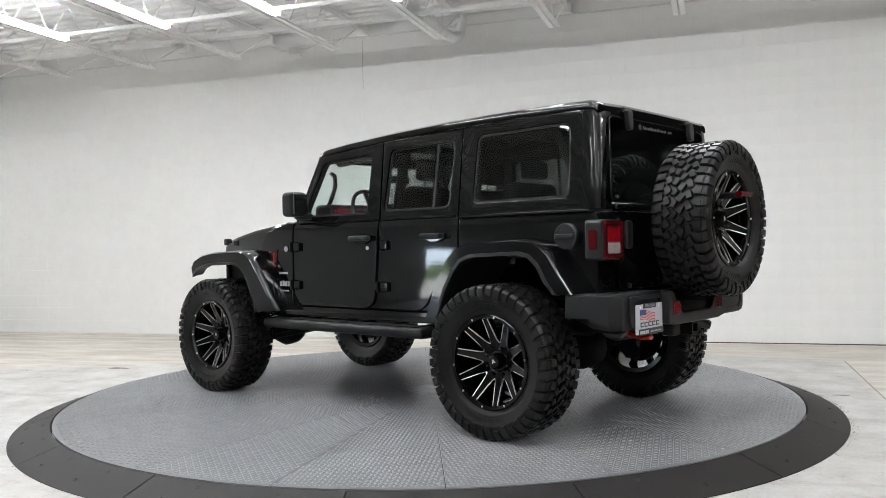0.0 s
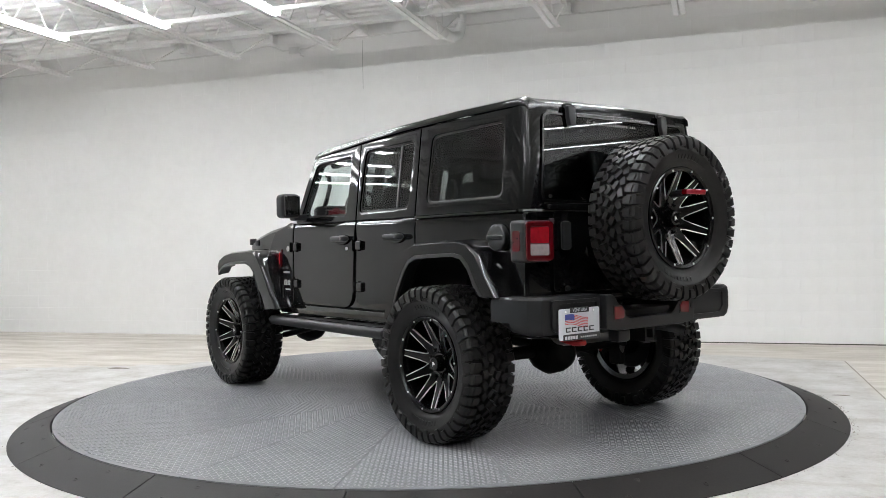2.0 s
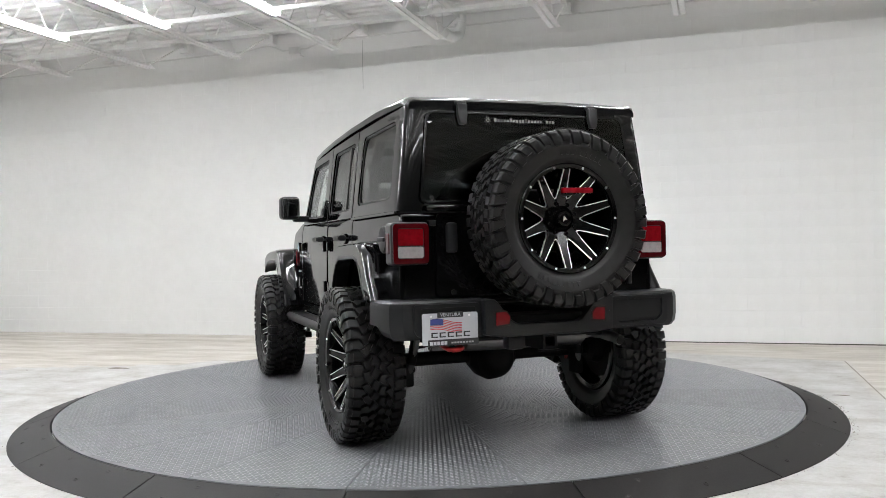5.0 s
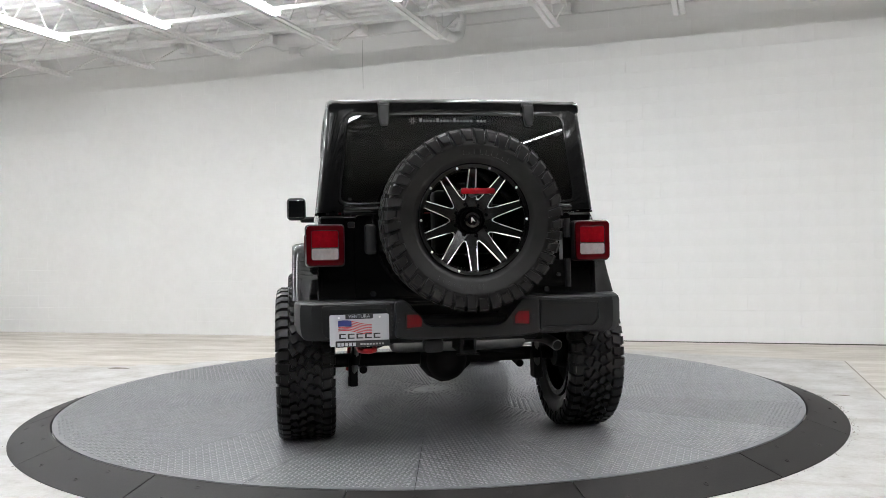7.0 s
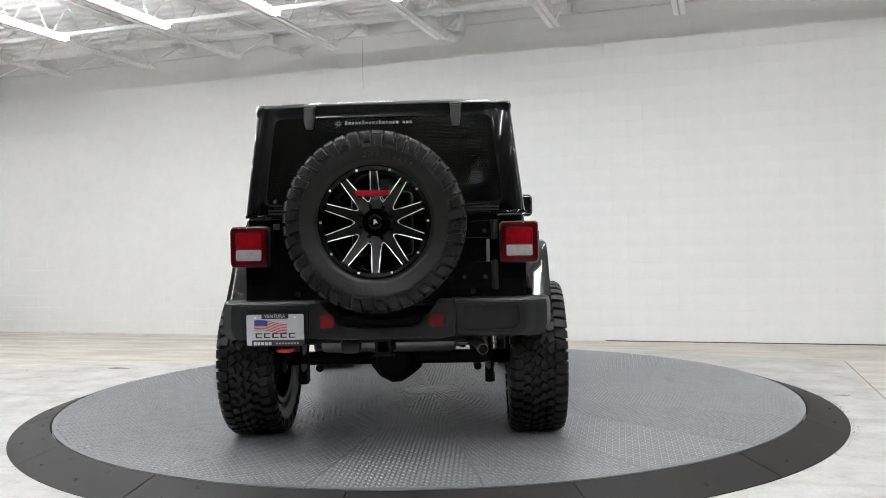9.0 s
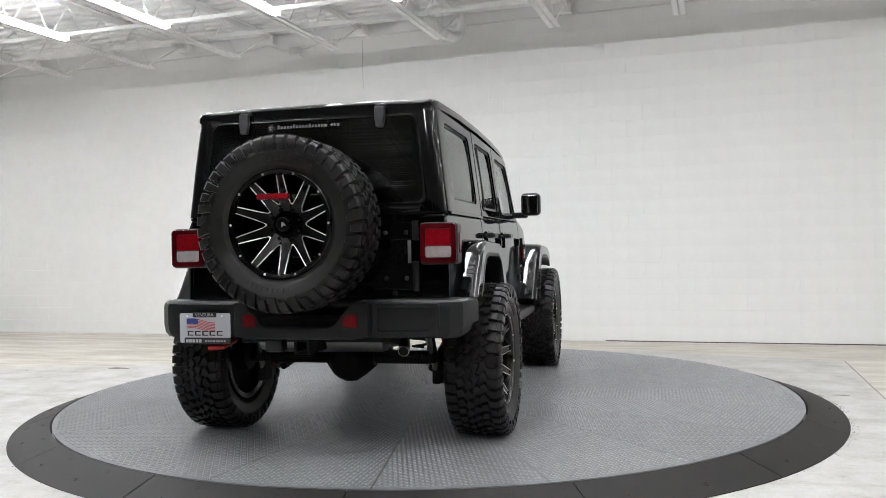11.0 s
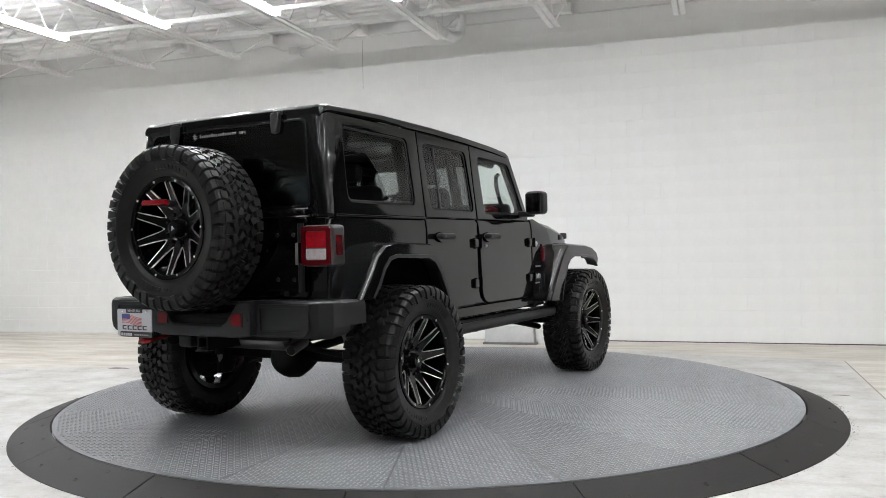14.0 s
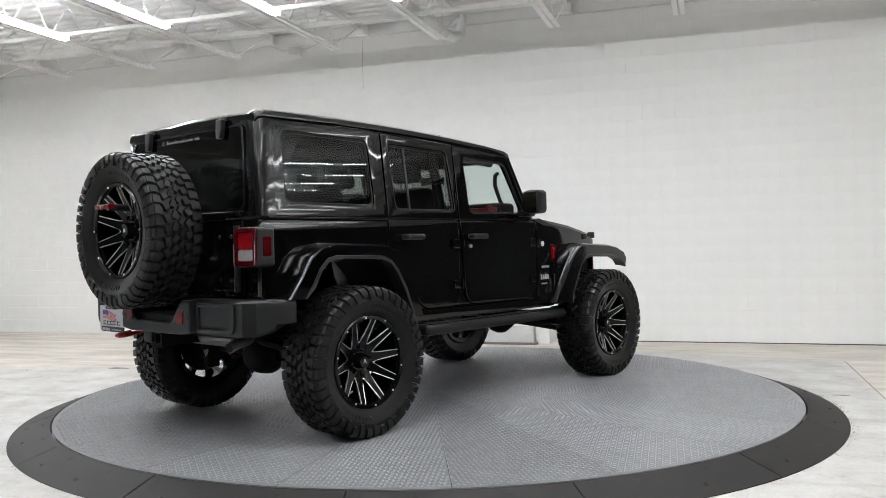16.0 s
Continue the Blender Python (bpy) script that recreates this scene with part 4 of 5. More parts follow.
def build_door(s, front):
    lay = lay_side(s)
    if front:
        low = rounded([(2.138, 1.385), (2.138, 0.745), (1.215, 0.745), (1.168, 1.385)], [0, 0.10, 0.12, 0], 5)
        out = [(2.085, 1.388), (2.05, 1.43), (1.835, 1.885), (1.80, 1.905), (1.158, 1.946), (1.153, 1.388)]
        hole = rounded([(2.005, 1.438), (1.805, 1.848), (1.268, 1.872), (1.288, 1.432)], [0.05, 0.05, 0.05, 0.05], 5)
        inner = rounded([(1.985, 1.450), (1.797, 1.834), (1.280, 1.858), (1.300, 1.446)], [0.045] * 4, 5)
        hx, kx = 1.335, 1.273
    else:
        low = rounded([(1.142, 1.385), (1.148, 0.745), (0.735, 0.745), (0.50, 1.06), (0.410, 1.12), (0.410, 1.385)], [0, 0.10, 0.08, 0.1, 0.03, 0], 5)
        out = [(1.140, 1.388), (1.148, 1.945), (0.405, 1.972), (0.405, 1.388)]
        hole = rounded([(1.112, 1.442), (1.075, 1.888), (0.462, 1.898), (0.488, 1.442)], 0.05, 5)
        inner = rounded([(1.098, 1.456), (1.062, 1.874), (0.476, 1.884), (0.502, 1.456)], 0.045, 5)
        hx, kx = 0.617, None
    door = part("door", bowed(prism(low, lay, -0.03, 0.001, 0.008), s, 0.74, 1.39, 0.0012, 24, 0.014), PAINT, car)
    part("window_frame", holed(out, [hole], lay, -0.04, 0.002, 0.006), PAINT, door)
    part("window_seal", holed(hole, [inner], lay, -0.028, -0.010, 0.003), RUBBER, door)
    part("pane", bowed(prism(inner, lay, -0.024, -0.019), s, 1.43, 1.89, 0.006), CLEAR if front else TINT, door, "" if front else "dark tinted glass")
    if not front:
        part("pane_divider", prism([(0.628, 1.45), (0.646, 1.45), (0.634, 1.885), (0.616, 1.885)], lay, -0.028, -0.008, 0.003), FLARE_TRIM, door)
    hz = 1.258
    y = s * 0.812
    h = part("handle", box(hx - 0.105, hx + 0.095, y + min(0, s * 0.055), y + max(0, s * 0.055), hz - 0.020, hz + 0.020, 0.016, 3), PLASTIC, door)
    part("handle_cup", lathe([(0.060, 0.0), (0.060, 0.004), (0.05, 0.007)], "y", 28, Matrix.Translation((hx, y - (0 if s > 0 else 0.007) + s * 0.001, hz - 0.006)) @ Matrix.Diagonal((1.55, 1.0, 0.62, 1))), PAINT, door)
    part("handle_button", lathe([(0.016, 0.0), (0.016, s * 0.006), (0.010, s * 0.008)], "y", 14, Matrix.Translation((hx - 0.078, y + s * 0.054, hz))), FLARE_TRIM, door)
    if kx:
        part("lock", lathe([(0.013, 0), (0.013, 0.008)], "y", 14, Matrix.Translation((kx, y - (0.004), 1.186))), MILLED, door)
    hx0 = 2.138 if front else 1.150
    for z in (1.205, 0.905):
        hg = part("hinge", box(hx0 - 0.095, hx0 - 0.01, y - 0.018, y + 0.018, z - 0.034, z + 0.034, 0.010), PAINT, door)
        part("hinge_leaf", box(hx0 + 0.002, hx0 + 0.030, y - 0.020, y + 0.020, z - 0.030, z + 0.030, 0.008), PAINT, door)
        part("hinge_pin", rod((hx0 - 0.004, y + s * 0.020, z - 0.040), (hx0 - 0.004, y + s * 0.020, z + 0.040), 0.013, 10), PAINT, door)
    if front:
        mz = 1.535
        mir = part("mirror", box(1.86, 2.00, min(s * 0.870, s * 1.03), max(s * 0.870, s * 1.03), mz - 0.10, mz + 0.090, 0.035, 3), PLASTIC, door)
        part("mirror_arm", box(1.90, 1.985, min(s * 0.785, s * 0.92), max(s * 0.785, s * 0.92), 1.415, 1.465, 0.018), PLASTIC, door)
        part("mirror_glass", box(1.852, 1.862, min(s * 0.885, s * 1.015), max(s * 0.885, s * 1.015), mz - 0.08, mz + 0.072, 0.003), surface("mirror_silver", (0.8, 0.8, 0.8), 0.03, metal=1.0, vary=0.02, bumps=0), mir)
    return door


def strip(outer, inner):
    return outer + list(reversed(inner))


def build_flares():
    for s in (-1, 1):
        ro = [(0.590, 0.720), (0.500, 0.955), (0.400, 1.105), (0.330, 1.175), (0.230, 1.208), (-0.200, 1.222), (-0.310, 1.205), (-0.400, 1.140), (-0.480, 1.02), (-0.575, 0.895)]
        ri = [(0.500, 0.720), (0.420, 0.920), (0.340, 1.045), (0.280, 1.105), (0.200, 1.135), (-0.190, 1.148), (-0.270, 1.132), (-0.335, 1.075), (-0.390, 0.98), (-0.455, 0.895)]
        fl = part("rear_flare", flare_mesh(s, ro, ri), PAINT, car)
        part("flare_lip", flare_mesh(s, ri, [(x * 0.955 + 0.002, z - 0.022 if z > 0.9 else z) for x, z in ri], 0.845, 0.952, 0.943), FLARE_TRIM, fl)
        part("wheel_well", prism([(0.52, 0.74), (0.42, 0.98), (0.25, 1.15), (0.0, 1.175), (-0.25, 1.15), (-0.42, 1.0), (-0.50, 0.86), (-0.52, 0.90), (-0.42, 1.06), (-0.26, 1.19), (0, 1.21), (0.27, 1.19), (0.45, 1.02), (0.55, 0.76)], lay_flat(s), 0.35, 0.80, 0), UNDER, fl)
        fo = [(2.175, 0.705), (2.250, 0.80), (2.420, 1.02), (2.520, 1.130), (2.600, 1.178), (2.720, 1.190), (3.090, 1.176), (3.250, 1.155), (3.370, 1.110), (3.408, 1.055)]
        fi = [(2.460, 0.690), (2.480, 0.78), (2.560, 0.93), (2.620, 1.020), (2.690, 1.070), (2.780, 1.092), (3.090, 1.085), (3.230, 1.068), (3.330, 1.035), (3.388, 0.985)]
        ff = part("front_flare", flare_mesh(s, fo, fi), PAINT, car)
        part("flare_lip", flare_mesh(s, fi, [(x + 0.020 if z < 1.0 and x < 2.7 else x, z - 0.022 if x > 2.6 else z) for x, z in fi], 0.845, 0.952, 0.943), FLARE_TRIM, ff)
        part("marker_lamp", box(3.385, 3.412, min(s * 0.84, s * 0.935), max(s * 0.84, s * 0.935), 1.040, 1.072, 0.008), AMBER, ff)
        part("inner_fender", prism([(2.45, 0.72), (2.60, 1.0), (2.72, 1.08), (3.35, 1.06), (3.35, 1.14), (2.66, 1.16), (2.45, 1.0)], lay_flat(s), 0.45, 0.84, 0), UNDER, ff)
        ins = part("fender_vent", prism([(2.345, 1.19), (2.445, 1.17), (2.400, 1.02), (2.360, 1.045)], lay_side(s), -0.002, 0.012, 0.004), DARK_RED_LENS, car, "dark red vent insert")
        part("vent_bar", prism([(2.365, 1.165), (2.395, 1.158), (2.382, 1.06), (2.368, 1.07)], lay_side(s), 0.010, 0.018, 0.003), RED_LENS, ins)
        # lettering on the cowl as plain bars
        for x0, x1, z0, z1 in ((2.215, 2.330, 0.990, 1.006), (2.195, 2.325, 0.892, 0.935), (2.205, 2.320, 0.850, 0.862)):
            n = 6 if z1 - z0 < 0.03 else 4
            step = (x1 - x0) / n
            for k in range(n):
                part("badge_bar", prism([(x0 + k * step, z0), (x0 + k * step + step * 0.75, z0), (x0 + k * step + step * 0.75, z1 - (0.010 if n == 4 and k % 2 else 0)), (x0 + k * step, z1)], lay_side(s), -0.001, 0.0035), BADGE, car)
        part("badge_disc", lathe([(0.022, -0.002), (0.022, 0.002)], "y", 20, Matrix.Translation((2.225, s * 0.8135, 1.192))), BADGE, car)


def flare_mesh(s, outer, inner, y0=0.78, y1=0.950, y2=0.925):
    """An arch strip that stands out from the body, its outer edge rolled over."""
    secs = []
    for (xo, zo), (xi, zi) in zip(outer, inner):
        e = 0.18
        xm, zm = xo + (xi - xo) * e, zo + (zi - zo) * e
        secs.append([(xo, s * y0, zo + 0.006), (xo, s * (y2 - 0.02), zo), (xo * (1 - 0.06) + xi * 0.06, s * (y2 + 0.008), zo * 0.94 + zi * 0.06), (xm, s * y1, zm), (xi, s * y1, zi), (xi, s * (y1 - 0.02), zi), (xm, s * (y1 - 0.04), zm - 0.01), (xo * 0.8 + xi * 0.2, s * y0, zo * 0.8 + zi * 0.2)])
    return loft(secs)


def build_front():
    secs = []
    for x, w, ze, zc in ((p, q, r + 0.018, v + 0.02) for p, q, r, v in ((2.12, 0.745, 1.402, 1.455), (2.4, 0.735, 1.382, 1.440), (2.8, 0.705, 1.340, 1.400), (3.1, 0.675, 1.292, 1.350), (3.25, 0.655, 1.262, 1.318), (3.325, 0.640, 1.232, 1.288), (3.35, 0.625, 1.205, 1.255))):
        top = [(w, 1.16), (w, ze - 0.03), (w - 0.02, ze - 0.004), (w - 0.10, ze + 0.012), (0.44, zc - 0.022), (0.36, zc - 0.002), (0, zc + 0.006)]
        secs.append([(x, y, z) for y, z in top] + [(x, -y, z) for y, z in reversed(top[:-1])])
    hood = part("hood", loft(secs), PAINT, car, sharp=0.5)
    for s in (-1, 1):
        part("hood_latch", box(3.08, 3.14, min(s * 0.655, s * 0.69), max(s * 0.655, s * 0.69), 1.225, 1.278, 0.01), PLASTIC, hood)
        part("hood_bumper", box(3.285, 3.335, min(s * 0.60, s * 0.66), max(s * 0.60, s * 0.66), 1.235, 1.295, 0.012), PLASTIC, hood)
    part("engine_bay", box(2.14, 3.33, -0.60, 0.60, 0.78, 1.20, 0.02), UNDER, car)
    part("grille", box(3.30, 3.37, -0.63, 0.63, 0.80, 1.215, 0.03), PAINT, car)
    # windscreen in its frame, leaning back
    lay = lambda a, b, w: (2.122 - (b - 1.42) * 0.49 + w, a, b)
    out = rounded([(-0.785, 1.40), (0.785, 1.40), (0.725, 1.932), (-0.725, 1.932)], 0.03)
    inn = rounded([(-0.70, 1.455), (0.70, 1.455), (0.645, 1.865), (-0.645, 1.865)], 0.05)
    ws = part("windscreen", holed(out, [inn], lay, -0.05, 0.0, 0.01), PAINT, car)
    part("pane", prism(inn, lay, -0.03, -0.025), CLEAR, ws)


def build_interior():
    dash = part("dashboard", box(1.80, 2.03, -0.68, 0.68, 1.30, 1.535, 0.035, 3), SEAT, car)
    part("dash_panel", box(1.785, 1.81, -0.66, 0.66, 1.42, 1.498, 0.012), DASH_RED, dash)
    part("screen", box(1.78, 1.80, -0.12, 0.14, 1.43, 1.55, 0.01), SEAT, dash)
    for y in (-0.6, -0.25, 0.22, 0.6):
        part("air_vent", lathe([(0.042, -0.012), (0.042, 0.0)], "x", 18, Matrix.Translation((1.783, y, 1.475))), DASH_RED, dash)
    mt = pose(1.70, 0.36, 1.475, 0, -66, 0)
    ring = [(0.185 + 0.016 * math.cos(2 * math.pi * k / 10), 0.016 * math.sin(2 * math.pi * k / 10)) for k in range(10)]
    wheel = lathe(ring, "z", 32, mt, closed=True)
    for a in (0, 120, 240):
        wheel = rod(mt @ Vector((0, 0, 0.01)), mt @ Vector((0.18 * math.cos(radians(a)), 0.18 * math.sin(radians(a)), 0)), 0.018, 8, wheel)
    wheel = lathe([(0.06, -0.03), (0.065, 0.0), (0.05, 0.025)], "z", 20, mt, wheel)
    part("steering_wheel", wheel, SEAT, car)
    for s in (-1, 1):
        y = s * 0.37
        fs = part("front_seat", box(1.00, 1.14, y - 0.23, y + 0.23, 1.10, 1.635, 0.06, 3), SEAT, car)
        part("headrest", box(1.00, 1.09, y - 0.13, y + 0.13, 1.675, 1.835, 0.035, 3), SEAT, fs)
        for d in (-0.06, 0.06):
            part("headrest_post", rod((1.045, y + d, 1.60), (1.045, y + d, 1.70), 0.008), STEEL, fs)
        rs = part("rear_seat", box(0.06, 0.19, y - 0.25, y + 0.25, 1.10, 1.60, 0.05, 3), SEAT, car)
        part("headrest", box(0.05, 0.13, y - 0.12, y + 0.12, 1.625, 1.745, 0.03, 3), SEAT, rs)
        # grab handle on the windscreen pillar
        part("grab_handle", pipe([(1.965, s * 0.66, 1.50), (1.90, s * 0.655, 1.50), (1.855, s * 0.65, 1.56), (1.80, s * 0.645, 1.68), (1.815, s * 0.64, 1.76), (1.85, s * 0.64, 1.775)], 0.017, 10), SEAT, car)
        bar = part("sport_bar", pipe([(1.80, s * 0.60, 1.86), (1.05, s * 0.61, 1.91), (0.2, s * 0.61, 1.925), (-0.25, s * 0.61, 1.88), (-0.50, s * 0.64, 1.42)], 0.035, 10), SEAT, car)
        part("pillar_bar", pipe([(1.06, s * 0.61, 1.90), (1.09, s * 0.69, 1.38)], 0.038, 10), SEAT, bar)
        part("belt_loop", pipe([(0.34, s * 0.61, 1.91), (0.37, s * 0.69, 1.38)], 0.036, 10), SEAT, bar)
    part("cross_bar", pipe([(1.05, -0.61, 1.91), (1.05, 0.61, 1.91)], 0.03, 10), SEAT, car)
    part("cross_bar", pipe([(0.1, -0.61, 1.92), (0.1, 0.61, 1.92)], 0.03, 10), SEAT, car)
    part("rear_view_mirror", box(1.74, 1.77, -0.13, 0.13, 1.72, 1.785, 0.012), SEAT, car)


def build_lamps():
    for s in (-1, 1):
        ya, yb = s * 0.655, s * 0.872
        y0, y1 = min(ya, yb), max(ya, yb)
        h = part("tail_lamp", box(-0.728, -0.600, y0, y1, 1.088, 1.322, 0.022, 3), FLARE_TRIM, car)
        fr = rounded([(y0 + 0.006, 1.095), (y1 - 0.006, 1.095), (y1 - 0.006, 1.315), (y0 + 0.006, 1.315)], 0.025)
        iy0, iy1 = y0 + 0.034, y1 - 0.034
        inn = rounded([(iy0, 1.125), (iy1, 1.125), (iy1, 1.288), (iy0, 1.288)], 0.015)
        lay = lay_rear(lambda z: -0.725)
        part("lens_frame", holed(fr, [inn], lay, 0.0, -0.016, 0.005), DARK_RED_LENS, h, "dark red lens rim")
        part("brake_lens", prism(rounded([(iy0 + 0.002, 1.193), (iy1 - 0.002, 1.193), (iy1 - 0.002, 1.286), (iy0 + 0.002, 1.286)], 0.012), lay, 0.0, -0.010, 0.003), RED_LENS, h, "bright red lens")
        part("reverse_lens", prism(rounded([(iy0 + 0.002, 1.127), (iy1 - 0.002, 1.127), (iy1 - 0.002, 1.189), (iy0 + 0.002, 1.189)], 0.012), lay, 0.0, -0.010, 0.003), WHITE_LENS, h, "white reverse lens")
        part("side_marker", prism(rounded([(-0.690, 1.150), (-0.632, 1.150), (-0.632, 1.265), (-0.690, 1.265)], 0.012), lay_flat(s), 0.866, 0.877, 0.004), DARK_RED_LENS, h, "dark red side marker")


def build_bumper():
    mid = [(-0.40, 0.895), (-0.40, 0.700), (-0.30, 0.685), (0.30, 0.685), (0.40, 0.700), (0.40, 0.895), (0.335, 0.895), (0.235, 0.775), (0.20, 0.755), (-0.17, 0.755), (-0.205, 0.775), (-0.305, 0.895)]
    b = part("rear_bumper", prism(mid, lay_rear(lambda z: -0.60), 0.0, -0.285, 0.014, 2), PLASTIC, car)
    part("bumper_step", box(-0.84, -0.62, -0.33, 0.33, 0.74, 0.80, 0.015), UNDER, b)
    for s in (-1, 1):
        o = [(-0.62, 0.36), (-0.835, 0.36), (-0.838, 0.76), (-0.825, 0.845), (-0.770, 0.905), (-0.660, 0.935), (-0.515, 0.942), (-0.50, 0.925), (-0.50, 0.80), (-0.56, 0.70)]
        bm = bmesh.new()
        rows = []
        for z, inset in ((0.690, 0.028), (0.715, 0.008), (0.76, 0.0), (0.86, 0.0), (0.885, 0.006), (0.898, 0.022)):
            ring = []
            for x, y in o:
                cx, cy = -0.66, 0.62
                dx, dy = x - cx, y - cy
                L = math.hypot(dx, dy)
                k = (L - inset) / L
                zz = z
                if x > -0.70 and z < 0.75:
                    zz = z + (x + 0.70) * 0.45
                ring.append(bm.verts.new((cx + dx * k, s * (cy + dy * k), zz)))
            rows.append(ring)
        for p, q in zip(rows, rows[1:]):
            for k in range(len(o)):
                bm.faces.new((p[k], p[(k + 1) % len(o)], q[(k + 1) % len(o)], q[k]))
        bm.faces.new(rows[0]), bm.faces.new(list(reversed(rows[-1])))
        part("bumper_end", bm, PLASTIC, b, sharp=0.5)
        po = rounded([(s * 0.415, 0.705), (s * 0.765, 0.705), (s * 0.790, 0.735), (s * 0.790, 0.880), (s * 0.415, 0.880)], 0.02)
        pi = rounded([(s * 0.440, 0.728), (s * 0.715, 0.728), (s * 0.752, 0.765), (s * 0.752, 0.860), (s * 0.440, 0.860)], 0.014)
        part("bumper_frame", holed(po, [pi], lay_rear(lambda z: -0.832), 0.0, -0.016, 0.006), PLASTIC, b)
        part("reflector", prism(rounded([(s * 0.258, 0.758), (s * 0.338, 0.752), (s * 0.338, 0.824), (s * 0.278, 0.824), (s * 0.258, 0.80)], 0.006), lay_rear(lambda z: -0.884), 0.0, -0.008, 0.002), RED_LENS, b, "red reflector")
        edge = rounded([(s * 0.250, 0.750), (s * 0.346, 0.744), (s * 0.346, 0.832), (s * 0.274, 0.832), (s * 0.250, 0.803)], 0.006)
        part("reflector_bezel", prism(edge, lay_rear(lambda z: -0.884), 0.0, -0.004, 0.002), RUBBER, b)
        part("sensor", lathe([(0.014, 0), (0.014, -0.003)], "x", 12, Matrix.Translation((-0.886, s * 0.372, 0.79))), PLASTIC, b)
    return b


def build_number_plate(b):
    y0, y1, z0, z1 = 0.433, 0.751, 0.662, 0.832
    lay = lay_rear(lambda z: -0.852)
    fr = part("number_plate", prism(rounded([(y0, z0), (y1, z0), (y1, z1), (y0, z1)], 0.012), lay, 0.0, -0.006, 0.002), PLATE_WHITE, b, "white dealer plate with flag print in a frame")
    part("frame_foot", prism(rounded([(y0 - 0.002, z0 - 0.004), (y1 - 0.03, z0 - 0.004), (y1 - 0.03, z0 + 0.030), (y0 - 0.002, z0 + 0.030)], 0.006), lay, 0.0, -0.009, 0.001), PLATE_BLACK, fr)
    part("frame_head", prism(rounded([(y0 + 0.085, z1 - 0.024), (y1 - 0.085, z1 - 0.024), (y1 - 0.085, z1 + 0.004), (y0 + 0.085, z1 + 0.004)], 0.005), lay, 0.0, -0.009, 0.001), PLATE_BLACK, fr)
    cu = bpy.data.curves.new("lettering", "FONT")
    cu.body, cu.size, cu.align_x, cu.align_y, cu.extrude = "VENTURA", 0.026, "CENTER", "CENTER", 0.0004
    tx = new("lettering", cu)
    dg = bpy.context.evaluated_depsgraph_get()
    me = bpy.data.meshes.new_from_object(tx.evaluated_get(dg))
    bpy.data.objects.remove(tx)
    me.materials.clear()
    me.materials.append(PLATE_WHITE)
    part("lettering", me, None, fr, "white town name", m=Matrix.Translation((-0.8618, (y0 + y1) / 2, z1 - 0.010)) @ Matrix(((0, 0, -1, 0), (-1, 0, 0, 0), (0, 1, 0, 0), (0, 0, 0, 1))))
    # waving flag
    fy, fz, L, H = y1 - 0.045, 0.764, 0.180, 0.056

    def wave(a, c):
        return fy - a, fz + c + 0.006 * math.sin(a / L * 5.5) - 0.10 * (a - L / 2)

    for k in range(7):
        zlo, zhi = H / 2 - (2 * k + 1) * H / 13, H / 2 - 2 * k * H / 13
        pts = [wave(L * j / 10, zhi) for j in range(11)] + [wave(L * j / 10, zlo) for j in range(10, -1, -1)]
        part("flag_stripe", prism(pts, lay, -0.0062, -0.0072), FLAG_RED, fr)
    pts = [wave(0.40 * L * j / 6, H / 2) for j in range(7)] + [wave(0.40 * L * j / 6, -H * 0.06) for j in range(6, -1, -1)]
    part("flag_canton", prism(pts, lay, -0.0065, -0.0082), FLAG_BLUE, fr)
    for k in range(5):
        y = y1 - 0.050 - k * 0.046
        part("plate_bar", prism([(y, 0.703), (y - 0.036, 0.703), (y - 0.036, 0.709), (y - 0.009, 0.709), (y - 0.009, 0.724), (y - 0.036, 0.724), (y - 0.036, 0.730), (y, 0.730)], lay, -0.0062, -0.0075), PLATE_BLACK, fr)
    for k in range(5):
        y = y1 - 0.040 - k * 0.0205
        part("plate_bar", prism([(y, 0.664), (y - 0.016, 0.664), (y - 0.016, 0.682), (y, 0.682)], lay, -0.0088, -0.0100), PLATE_WHITE, fr)
    for k in range(8):
        y = y1 - 0.162 - k * 0.0165
        part("plate_bar", prism([(y, 0.668), (y - 0.012, 0.668), (y - 0.012, 0.677), (y, 0.677)], lay, -0.0088, -0.0100), BADGE, fr)
    for y, z in ((y0 + 0.05, z1 - 0.016), (y1 - 0.05, z1 - 0.016)):
        part("screw", lathe([(0.006, 0), (0.006, -0.003)], "x", 10, Matrix.Translation((-0.858, y, z))), MILLED, fr)


